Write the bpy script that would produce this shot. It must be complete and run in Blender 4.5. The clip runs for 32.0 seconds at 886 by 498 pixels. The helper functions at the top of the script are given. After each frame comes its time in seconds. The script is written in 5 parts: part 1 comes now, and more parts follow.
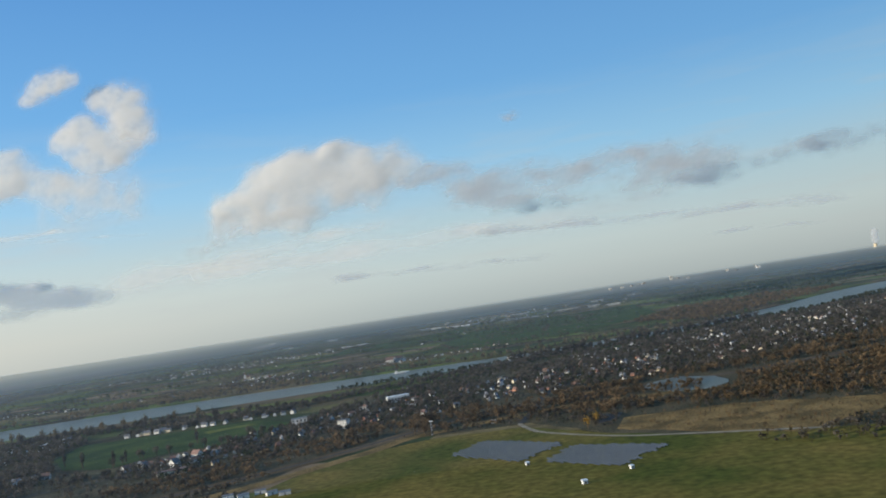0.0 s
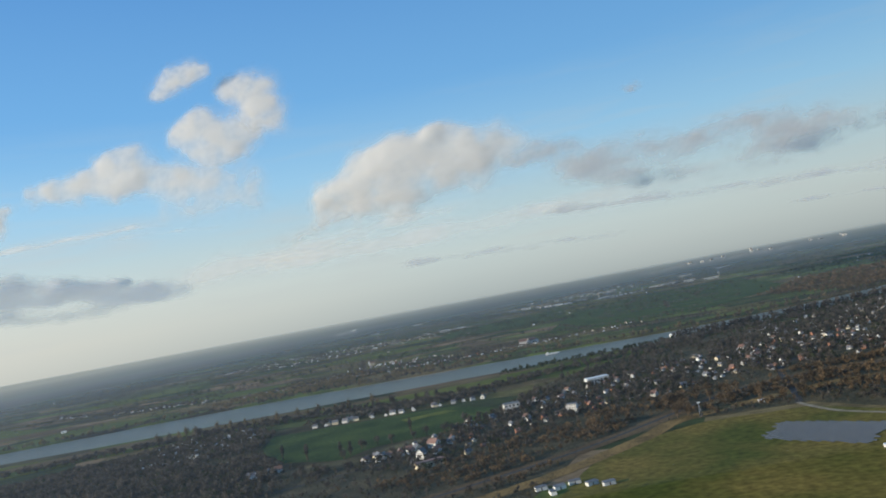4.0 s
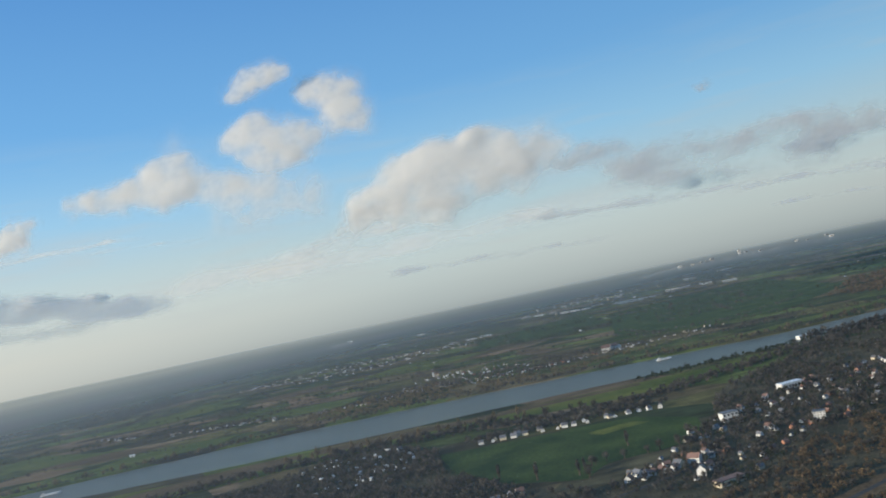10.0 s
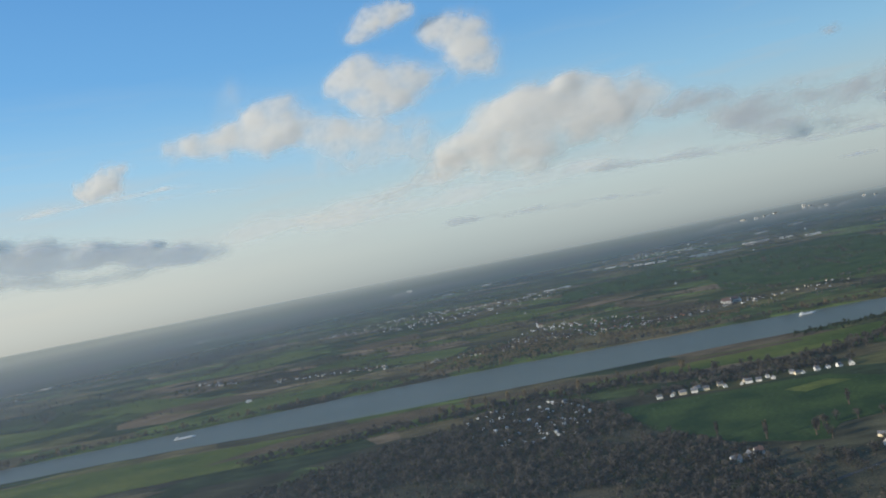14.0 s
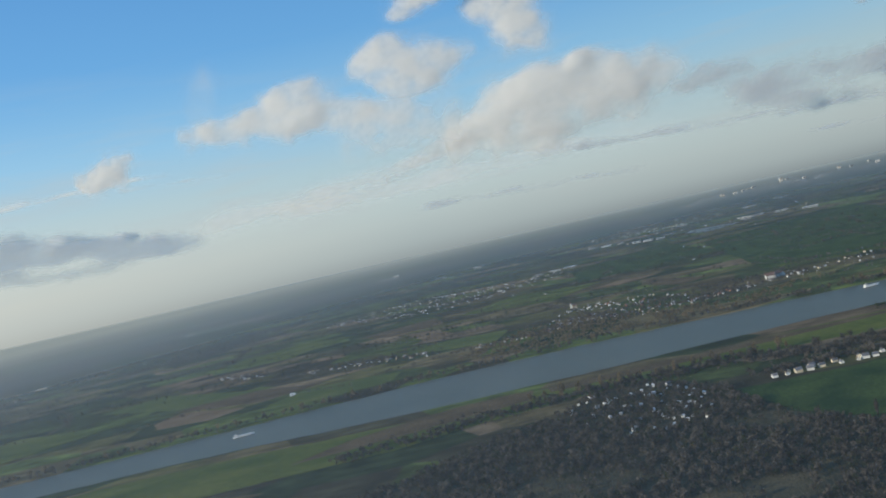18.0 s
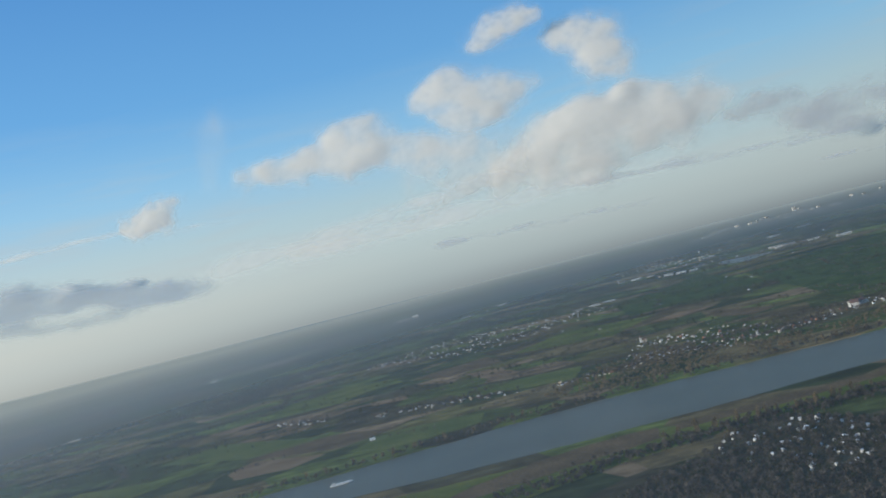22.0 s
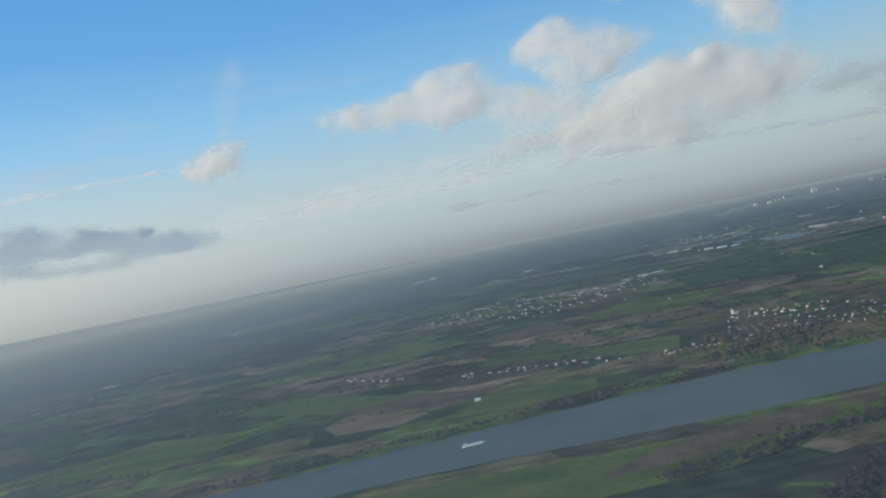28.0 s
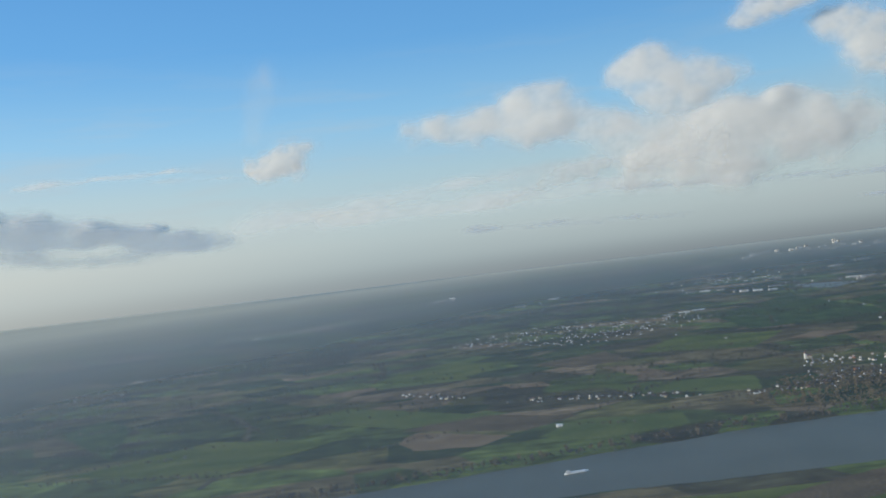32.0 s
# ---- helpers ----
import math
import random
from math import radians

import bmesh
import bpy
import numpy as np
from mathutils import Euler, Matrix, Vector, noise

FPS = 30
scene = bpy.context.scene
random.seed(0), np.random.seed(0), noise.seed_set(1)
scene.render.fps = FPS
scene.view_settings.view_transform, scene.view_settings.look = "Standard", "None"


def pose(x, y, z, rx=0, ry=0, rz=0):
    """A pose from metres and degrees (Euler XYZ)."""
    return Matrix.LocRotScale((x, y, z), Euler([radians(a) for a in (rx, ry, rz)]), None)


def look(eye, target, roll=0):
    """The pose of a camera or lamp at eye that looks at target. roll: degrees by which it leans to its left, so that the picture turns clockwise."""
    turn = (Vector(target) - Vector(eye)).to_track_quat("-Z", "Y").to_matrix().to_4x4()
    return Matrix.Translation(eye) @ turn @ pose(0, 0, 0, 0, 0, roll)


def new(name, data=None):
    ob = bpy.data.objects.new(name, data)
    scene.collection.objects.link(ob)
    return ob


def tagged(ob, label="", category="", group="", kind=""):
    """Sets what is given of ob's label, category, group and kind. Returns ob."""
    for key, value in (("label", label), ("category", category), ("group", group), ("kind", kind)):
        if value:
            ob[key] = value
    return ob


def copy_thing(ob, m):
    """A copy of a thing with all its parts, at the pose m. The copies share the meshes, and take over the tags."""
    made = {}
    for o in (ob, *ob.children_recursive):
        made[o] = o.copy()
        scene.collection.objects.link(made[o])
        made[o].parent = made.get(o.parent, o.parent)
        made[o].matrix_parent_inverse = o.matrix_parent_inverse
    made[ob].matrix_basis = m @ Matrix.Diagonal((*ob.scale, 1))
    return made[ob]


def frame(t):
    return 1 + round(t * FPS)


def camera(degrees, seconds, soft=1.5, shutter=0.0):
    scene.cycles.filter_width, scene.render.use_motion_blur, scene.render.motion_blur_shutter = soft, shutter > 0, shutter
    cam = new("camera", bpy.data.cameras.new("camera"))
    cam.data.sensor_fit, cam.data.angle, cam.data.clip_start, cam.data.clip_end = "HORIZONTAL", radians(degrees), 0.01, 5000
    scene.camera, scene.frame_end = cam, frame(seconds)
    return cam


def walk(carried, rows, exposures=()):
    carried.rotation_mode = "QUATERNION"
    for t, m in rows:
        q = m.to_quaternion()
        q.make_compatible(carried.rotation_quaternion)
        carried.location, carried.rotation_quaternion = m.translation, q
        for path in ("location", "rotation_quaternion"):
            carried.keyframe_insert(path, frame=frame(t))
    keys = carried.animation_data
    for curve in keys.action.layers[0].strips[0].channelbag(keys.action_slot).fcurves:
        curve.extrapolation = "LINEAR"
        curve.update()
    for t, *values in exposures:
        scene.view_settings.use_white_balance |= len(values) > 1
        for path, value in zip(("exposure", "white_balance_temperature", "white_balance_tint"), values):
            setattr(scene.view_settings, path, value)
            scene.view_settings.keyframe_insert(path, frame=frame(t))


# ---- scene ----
cam = camera(54.6, 32.0, 1.9)
PATH = [
    (0, (0.274, 4.98, 64.132), (0.269, 6.976, 64.262), -8.5),
    (0.5, (-12.437, 6.537, 65.951), (-12.557, 8.53, 66.064), -7.3),
    (1, (-25.046, 8.862, 67.913), (-25.23, 10.849, 68.033), -6.5),
    (1.5, (-37.394, 11.479, 69.598), (-37.614, 13.465, 69.683), -8.5),
    (2, (-49.684, 13.896, 71.413), (-49.883, 15.884, 71.507), -9.1),
    (2.5, (-61.803, 16.356, 72.976), (-61.945, 18.348, 73.098), -8.8),
    (3, (-74.786, 18.62, 74.813), (-74.931, 20.611, 74.926), -9.8),
    (3.5, (-86.86, 20.91, 76.77), (-87.002, 22.901, 76.884), -10.2),
    (5.5, (-136.569, 29.888, 85.854), (-136.659, 31.884, 85.936), -12.0),
    (6, (-148.35, 31.942, 87.942), (-148.432, 33.939, 88.019), -12.3),
    (6.5, (-160.826, 34.01, 90.101), (-160.91, 36.006, 90.185), -12.2),
    (7, (-173.383, 36.431, 92.335), (-173.464, 38.428, 92.42), -12.2),
    (7.5, (-185.471, 38.19, 94.497), (-185.553, 40.187, 94.573), -12.9),
    (8, (-198.401, 40.515, 96.864), (-198.479, 42.512, 96.924), -12.8),
    (8.5, (-211.409, 43.63, 99.175), (-211.478, 45.629, 99.226), -12.5),
    (9, (-224.033, 46.546, 101.35), (-224.082, 48.544, 101.41), -12.6),
    (9.5, (-236.306, 49.202, 103.312), (-236.34, 51.201, 103.361), -12.5),
    (10, (-248.981, 52.445, 106.014), (-249.013, 54.442, 106.126), -11.8),
    (10.5, (-260.811, 55.036, 108.388), (-261.012, 57.021, 108.525), -10.3),
    (11, (-273.133, 57.673, 110.759), (-273.455, 59.647, 110.798), -10.1),
    (11.5, (-285.669, 60.211, 112.913), (-285.946, 62.191, 112.973), -9.3),
    (12, (-298.112, 62.23, 114.875), (-298.354, 64.214, 114.924), -9.2),
    (12.5, (-310.332, 64.826, 117.075), (-310.553, 66.814, 117.111), -9.3),
    (13, (-322.301, 67.841, 118.947), (-322.474, 69.833, 118.982), -10.3),
    (13.5, (-333.617, 71.117, 120.554), (-333.76, 73.112, 120.581), -10.7),
    (14, (-345.228, 74.623, 122.357), (-345.364, 76.618, 122.374), -11.0),
    (14.5, (-356.268, 77.447, 124.122), (-356.407, 79.442, 124.132), -10.9),
    (15, (-367.935, 79.817, 125.822), (-368.067, 81.813, 125.828), -11.6),
    (15.5, (-379.901, 82.426, 127.825), (-380.017, 84.422, 127.819), -12.1),
    (17.5, (-426.93, 93.597, 139.217), (-427.001, 95.596, 139.181), -12.5),
    (18, (-438.71, 96.432, 141.222), (-438.767, 98.431, 141.183), -12.7),
    (18.5, (-450.684, 99.204, 143.478), (-450.731, 101.203, 143.435), -12.8),
    (19, (-462.58, 101.75, 145.749), (-462.631, 103.749, 145.714), -13.1),
    (19.5, (-474.62, 104.341, 148.259), (-474.651, 106.341, 148.262), -11.7),
    (20, (-486.946, 106.883, 150.547), (-487.034, 108.881, 150.548), -17.2),
    (20.5, (-497.989, 110.319, 152.925), (-498.038, 112.318, 152.959), -15.4),
    (21, (-508.765, 114.471, 155.033), (-508.778, 116.47, 155.095), -14.3),
    (21.5, (-519.853, 117.875, 157.126), (-519.86, 119.874, 157.192), -13.6),
    (22, (-531.514, 120.767, 158.916), (-531.536, 122.766, 158.963), -14.2),
    (22.5, (-543.413, 122.891, 160.581), (-543.454, 124.89, 160.623), -14.4),
    (23, (-555.165, 124.935, 162.323), (-555.226, 126.934, 162.356), -14.6),
    (23.5, (-566.962, 127.801, 164.1), (-567.001, 129.801, 164.111), -15.2),
    (24, (-578.634, 131.364, 165.803), (-578.665, 133.363, 165.796), -15.0),
    (24.5, (-590.883, 135.127, 167.36), (-590.931, 137.127, 167.352), -14.5),
    (25, (-602.356, 139.084, 168.832), (-602.408, 141.083, 168.812), -14.7),
    (25.5, (-613.06, 142.786, 170.032), (-613.109, 144.785, 169.992), -14.6),
    (27.5, (-655.767, 157.843, 177.001), (-655.784, 159.843, 176.951), -12.3),
    (28, (-667.055, 160.627, 178.246), (-667.061, 162.627, 178.207), -11.3),
    (28.5, (-678.98, 163.366, 179.314), (-678.985, 165.366, 179.274), -10.7),
    (29, (-690.81, 165.675, 180.568), (-690.81, 167.675, 180.523), -10.4),
    (29.5, (-702.581, 168.421, 181.771), (-702.58, 170.421, 181.723), -9.9),
    (30, (-715.138, 170.972, 182.969), (-715.131, 172.972, 182.922), -9.3),
    (30.5, (-727.689, 173.855, 184.079), (-727.668, 175.855, 184.046), -8.5),
    (31, (-740.047, 176.966, 184.93), (-740.019, 178.966, 184.907), -7.6),
    (31.5, (-752.669, 180.143, 185.766), (-752.651, 182.143, 185.761), -7.0),
    (32, (-765.159, 183.33, 186.428), (-765.148, 185.33, 186.438), -6.7),
]
walk(cam, [(t, look(eye, target, roll)) for t, eye, target, roll in PATH],
     [(0.0, 0.03, 6300, 8), (6.0, 0.03, 6300, 8), (14.0, -0.04, 6200, 7), (20.0, -0.09, 6050, 6), (32.0, -0.06, 5950, 6)])

# ---- world, sun ----
TO_SUN = Vector((-0.90, -0.36, 0.25)).normalized()
sun = new("sun", bpy.data.lights.new("sun", "SUN"))
sun.data.energy, sun.data.angle, sun.data.color = 6.5, radians(0.6), (1.0, 0.87, 0.68)
sun.matrix_world = look(TO_SUN * 1000, (0, 0, 0))

world = bpy.data.worlds.new("sky")
scene.world = world
world.use_nodes = True


def ramp_node(nt, stops, smooth=False):
    n = nt.nodes.new("ShaderNodeValToRGB")
    r = n.color_ramp
    r.interpolation = "EASE" if smooth else "LINEAR"
    while len(r.elements) < len(stops):
        r.elements.new(0.5)
    for e, (p, c) in zip(r.elements, stops):
        e.position = p
        e.color = (*c, 1) if len(c) == 3 else c
    return n


def build_sky():
    nt = world.node_tree
    N, K = nt.nodes, nt.links.new
    back = N["Background"]
    sky = N.new("ShaderNodeTexSky")
    sky.sky_type, sky.sun_disc = "NISHITA", False
    sky.sun_elevation, sky.sun_rotation = radians(13.6), math.atan2(TO_SUN.x, TO_SUN.y)
    sky.altitude, sky.dust_density = 300, 1.5
    tc = N.new("ShaderNodeTexCoord")
    sep = N.new("ShaderNodeSeparateXYZ")
    K(tc.outputs["Generated"], sep.inputs[0])
    # height over the horizon drives the haze of the lower sky
    up = N.new("ShaderNodeMapRange")
    up.inputs["From Min"].default_value, up.inputs["From Max"].default_value = -0.1, 0.5
    K(sep.outputs["Z"], up.inputs["Value"])
    air = ramp_node(nt, [(0.0, (0.29, 0.335, 0.345)), (0.165, (0.47, 0.515, 0.50)), (0.205, (0.54, 0.595, 0.575)),
                         (0.25, (0.575, 0.65, 0.635)), (0.33, (0.49, 0.64, 0.69)), (0.43, (0.33, 0.59, 0.81)), (0.58, (0.18, 0.43, 0.76)), (0.80, (0.12, 0.32, 0.66))])
    K(up.outputs[0], air.inputs[0])
    side = N.new("ShaderNodeMapRange")
    side.inputs["From Min"].default_value, side.inputs["From Max"].default_value = -0.05, -0.65
    K(sep.outputs["X"], side.inputs["Value"])
    low = ramp_node(nt, [(0.0, (0.5, 0.5, 0.5)), (0.165, (0.6, 0.6, 0.6)), (0.2, (0.75, 0.75, 0.75)), (0.27, (0.45, 0.45, 0.45)), (0.38, (0.14, 0.14, 0.14)), (0.52, (0, 0, 0))])
    K(up.outputs[0], low.inputs[0])
    both = N.new("ShaderNodeMath")
    both.operation = "MULTIPLY"
    K(side.outputs[0], both.inputs[0]), K(low.outputs[0], both.inputs[1])
    warm = N.new("ShaderNodeMix")
    warm.data_type = "RGBA"
    K(both.outputs[0], warm.inputs[0]), K(air.outputs[0], warm.inputs[6])
    warm.inputs[7].default_value = (0.71, 0.665, 0.57, 1)
    # thin streaks of high cloud, lying flat
    mp = N.new("ShaderNodeMapping")
    mp.inputs["Scale"].default_value = (2.2, 2.2, 17)
    K(tc.outputs["Generated"], mp.inputs[0])
    nz = N.new("ShaderNodeTexNoise")
    nz.inputs["Scale"].default_value, nz.inputs["Detail"].default_value, nz.inputs["Roughness"].default_value = 2.4, 6, 0.55
    K(mp.outputs[0], nz.inputs["Vector"])
    thin = ramp_node(nt, [(0.5, (0, 0, 0)), (0.72, (0.5, 0.5, 0.5))])
    K(nz.outputs["Fac"], thin.inputs[0])
    where = ramp_node(nt, [(0.17, (0, 0, 0)), (0.23, (1, 1, 1)), (0.42, (0.6, 0.6, 0.6)), (0.6, (0, 0, 0))])
    K(up.outputs[0], where.inputs[0])
    streak = N.new("ShaderNodeMath")
    streak.operation = "MULTIPLY"
    K(thin.outputs[0], streak.inputs[0]), K(where.outputs[0], streak.inputs[1])
    veil = N.new("ShaderNodeMix")
    veil.data_type = "RGBA"
    K(streak.outputs[0], veil.inputs[0]), K(warm.outputs[2], veil.inputs[6])
    veil.inputs[7].default_value = (0.56, 0.58, 0.57, 1)
    # the last of the plain, dissolved in mist under the horizon
    round_ = N.new("ShaderNodeMapRange")
    round_.inputs["From Min"].default_value, round_.inputs["From Max"].default_value = -0.6, 0.4
    K(sep.outputs["X"], round_.inputs["Value"])
    plain = ramp_node(nt, [(0.0, (0.50, 0.485, 0.43)), (0.4, (0.36, 0.38, 0.375)), (0.7, (0.30, 0.325, 0.33)), (1.0, (0.27, 0.295, 0.305))])
    K(round_.outputs[0], plain.inputs[0])
    rim = N.new("ShaderNodeMapRange")
    rim.interpolation_type = "SMOOTHSTEP"
    rim.inputs["From Min"].default_value, rim.inputs["From Max"].default_value = -0.034, 0.002
    K(sep.outputs["Z"], rim.inputs["Value"])
    dissolve = N.new("ShaderNodeMix")
    dissolve.data_type = "RGBA"
    K(rim.outputs[0], dissolve.inputs[0]), K(plain.outputs[0], dissolve.inputs[6]), K(veil.outputs[2], dissolve.inputs[7])
    dim = N.new("ShaderNodeMix")
    dim.data_type, dim.blend_type = "RGBA", "MULTIPLY"
    dim.inputs[0].default_value = 1
    dim.inputs[7].default_value = (0.08, 0.08, 0.08, 1)
    K(sky.outputs[0], dim.inputs[6])
    mix = N.new("ShaderNodeMix")
    mix.data_type = "RGBA"
    mix.inputs[0].default_value = 0.94
    turn = N.new("ShaderNodeMapRange")
    turn.inputs["From Min"].default_value, turn.inputs["From Max"].default_value = -0.55, 0.6
    turn.inputs["To Min"].default_value, turn.inputs["To Max"].default_value = 1.06, 0.86
    K(sep.outputs["X"], turn.inputs["Value"])
    fade = N.new("ShaderNodeVectorMath")
    fade.operation = "SCALE"
    K(dissolve.outputs[2], fade.inputs[0]), K(turn.outputs[0], fade.inputs["Scale"])
    K(dim.outputs[2], mix.inputs[6]), K(fade.outputs[0], mix.inputs[7])
    K(mix.outputs[2], back.inputs[0])
    back.inputs[1].default_value = 1.0


build_sky()


# ---- materials ----
def mat(name, a, b, scale=0.5, rough=0.8, metal=0.0, bump=0.0, detail=5, island=0.0, stretch=(1, 1, 1), lo=0.35, hi=0.65, fine=0.0):
    m = bpy.data.materials.new(name)
    m.use_nodes = True
    nt = m.node_tree
    N, K = nt.nodes, nt.links.new
    p = N["Principled BSDF"]
    p.inputs["Roughness"].default_value, p.inputs["Metallic"].default_value = rough, metal
    if rough >= 0.9:
        p.inputs["Specular IOR Level"].default_value = 0.08
    tc = N.new("ShaderNodeNewGeometry")
    mp = N.new("ShaderNodeMapping")
    mp.inputs["Scale"].default_value = stretch
    K(tc.outputs["Position"], mp.inputs[0])
    nz = N.new("ShaderNodeTexNoise")
    nz.inputs["Scale"].default_value, nz.inputs["Detail"].default_value = scale, detail
    K(mp.outputs[0], nz.inputs["Vector"])
    r = ramp_node(nt, [(lo, a), (hi, b)])
    K(nz.outputs["Fac"], r.inputs[0])
    col = r.outputs[0]
    if fine:
        n2 = N.new("ShaderNodeTexNoise")
        n2.inputs["Scale"].default_value, n2.inputs["Detail"].default_value = scale * 14, 4
        K(mp.outputs[0], n2.inputs["Vector"])
        h2 = N.new("ShaderNodeHueSaturation")
        v2 = N.new("ShaderNodeMapRange")
        v2.inputs["From Min"].default_value, v2.inputs["From Max"].default_value = 0.3, 0.7
        v2.inputs["To Min"].default_value, v2.inputs["To Max"].default_value = 1 - fine, 1 + fine
        K(n2.outputs["Fac"], v2.inputs["Value"]), K(v2.outputs[0], h2.inputs["Value"]), K(col, h2.inputs["Color"])
        col = h2.outputs[0]
    if island:
        hs = N.new("ShaderNodeHueSaturation")
        mr = N.new("ShaderNodeMapRange")
        mr.inputs["To Min"].default_value, mr.inputs["To Max"].default_value = 1 - island, 1 + island
        K(tc.outputs["Random Per Island"], mr.inputs["Value"])
        K(mr.outputs[0], hs.inputs["Value"]), K(col, hs.inputs["Color"])
        col = hs.outputs[0]
    K(col, p.inputs["Base Color"])
    if bump:
        bp = N.new("ShaderNodeBump")
        bp.inputs["Strength"].default_value = bump
        K(nz.outputs["Fac"], bp.inputs["Height"]), K(bp.outputs[0], p.inputs["Normal"])
    return m


def object_tint(m, amount):
    """Varies the colour from one object to the next."""
    nt = m.node_tree
    N, K = nt.nodes, nt.links.new
    p = N["Principled BSDF"]
    src = p.inputs["Base Color"].links[0].from_socket
    oi, mr, hs = N.new("ShaderNodeObjectInfo"), N.new("ShaderNodeMapRange"), N.new("ShaderNodeHueSaturation")
    mr.inputs["To Min"].default_value, mr.inputs["To Max"].default_value = 1 - amount, 1 + amount
    K(oi.outputs["Random"], mr.inputs["Value"]), K(mr.outputs[0], hs.inputs["Value"]), K(src, hs.inputs["Color"])
    K(hs.outputs[0], p.inputs["Base Color"])
    return m


def leafy(m):
    """Lets light through, as loose twigs do."""
    nt = m.node_tree
    N, K = nt.nodes, nt.links.new
    p = N["Principled BSDF"]
    tr, mx = N.new("ShaderNodeBsdfTranslucent"), N.new("ShaderNodeMixShader")
    mx.inputs[0].default_value = 0.5
    K(p.inputs["Base Color"].links[0].from_socket, tr.inputs[0])
    K(p.outputs[0], mx.inputs[1]), K(tr.outputs[0], mx.inputs[2]), K(mx.outputs[0], N["Material Output"].inputs["Surface"])


def farmland():
    """Parcels of pasture, winter wheat, stubble and bare soil, with a grain inside each."""
    m = bpy.data.materials.new("farmland")
    m.use_nodes = True
    nt = m.node_tree
    N, K = nt.nodes, nt.links.new
    p = N["Principled BSDF"]
    p.inputs["Roughness"].default_value, p.inputs["Specular IOR Level"].default_value = 0.95, 0.08
    geo = N.new("ShaderNodeNewGeometry")
    warp = N.new("ShaderNodeTexNoise")
    warp.inputs["Scale"].default_value = 0.004
    K(geo.outputs["Position"], warp.inputs["Vector"])
    mp = N.new("ShaderNodeMapping")
    mp.inputs["Scale"].default_value = (0.0095, 0.016, 0.0)
    mp.inputs["Rotation"].default_value = (0, 0, 0.35)
    K(geo.outputs["Position"], mp.inputs[0])
    add = N.new("ShaderNodeMix")
    add.data_type, add.blend_type = "RGBA", "LINEAR_LIGHT"
    add.inputs[0].default_value = 0.35
    K(mp.outputs[0], add.inputs[6]), K(warp.outputs["Color"], add.inputs[7])
    vo = N.new("ShaderNodeTexVoronoi")
    vo.inputs["Scale"].default_value = 1.0
    K(add.outputs[2], vo.inputs["Vector"])
    sp = N.new("ShaderNodeSeparateColor")
    K(vo.outputs["Color"], sp.inputs[0])
    kind = ramp_node(nt, [(0.0, (0.036, 0.048, 0.018)), (0.2, (0.060, 0.074, 0.022)), (0.40, (0.100, 0.124, 0.030)), (0.54, (0.104, 0.092, 0.032)), (0.66, (0.062, 0.054, 0.028)), (0.80, (0.128, 0.098, 0.046)), (0.93, (0.185, 0.130, 0.074))])
    kind.color_ramp.interpolation = "CONSTANT"
    K(sp.outputs[0], kind.inputs[0])
    grain = N.new("ShaderNodeTexNoise")
    grain.inputs["Scale"].default_value, grain.inputs["Detail"].default_value, grain.inputs["Roughness"].default_value = 0.03, 8, 0.65
    K(geo.outputs["Position"], grain.inputs["Vector"])
    gm = N.new("ShaderNodeMapRange")
    gm.inputs["From Min"].default_value, gm.inputs["From Max"].default_value = 0.3, 0.7
    gm.inputs["To Min"].default_value, gm.inputs["To Max"].default_value = 0.35, 1.6
    K(grain.outputs["Fac"], gm.inputs["Value"])
    hs = N.new("ShaderNodeHueSaturation")
    K(kind.outputs[0], hs.inputs["Color"]), K(gm.outputs[0], hs.inputs["Value"])
    big = N.new("ShaderNodeTexNoise")
    big.inputs["Scale"].default_value, big.inputs["Detail"].default_value = 0.0022, 6
    mb = N.new("ShaderNodeMapping")
    mb.inputs["Scale"].default_value = (0.55, 1.6, 1.0)
    K(geo.outputs["Position"], mb.inputs[0]), K(mb.outputs[0], big.inputs["Vector"])
    bm_ = N.new("ShaderNodeMapRange")
    bm_.inputs["From Min"].default_value, bm_.inputs["From Max"].default_value = 0.38, 0.62
    bm_.inputs["To Min"].default_value, bm_.inputs["To Max"].default_value = 0.62, 1.18
    K(big.outputs["Fac"], bm_.inputs["Value"])
    h3 = N.new("ShaderNodeHueSaturation")
    K(hs.outputs[0], h3.inputs["Color"]), K(bm_.outputs[0], h3.inputs["Value"])
    rows = N.new("ShaderNodeTexNoise")
    rows.inputs["Scale"].default_value, rows.inputs["Detail"].default_value, rows.inputs["Roughness"].default_value = 1.0, 6, 0.6
    ms = N.new("ShaderNodeMapping")
    ms.inputs["Scale"].default_value, ms.inputs["Rotation"].default_value = (0.016, 0.09, 1.0), (0, 0, -0.2)
    K(geo.outputs["Position"], ms.inputs[0]), K(ms.outputs[0], rows.inputs["Vector"])
    rm = N.new("ShaderNodeMapRange")
    rm.inputs["From Min"].default_value, rm.inputs["From Max"].default_value = 0.32, 0.68
    rm.inputs["To Min"].default_value, rm.inputs["To Max"].default_value = 0.55, 1.4
    K(rows.outputs["Fac"], rm.inputs["Value"])
    h4 = N.new("ShaderNodeHueSaturation")
    K(h3.outputs[0], h4.inputs["Color"]), K(rm.outputs[0], h4.inputs["Value"])
    K(h4.outputs[0], p.inputs["Base Color"])
    return m


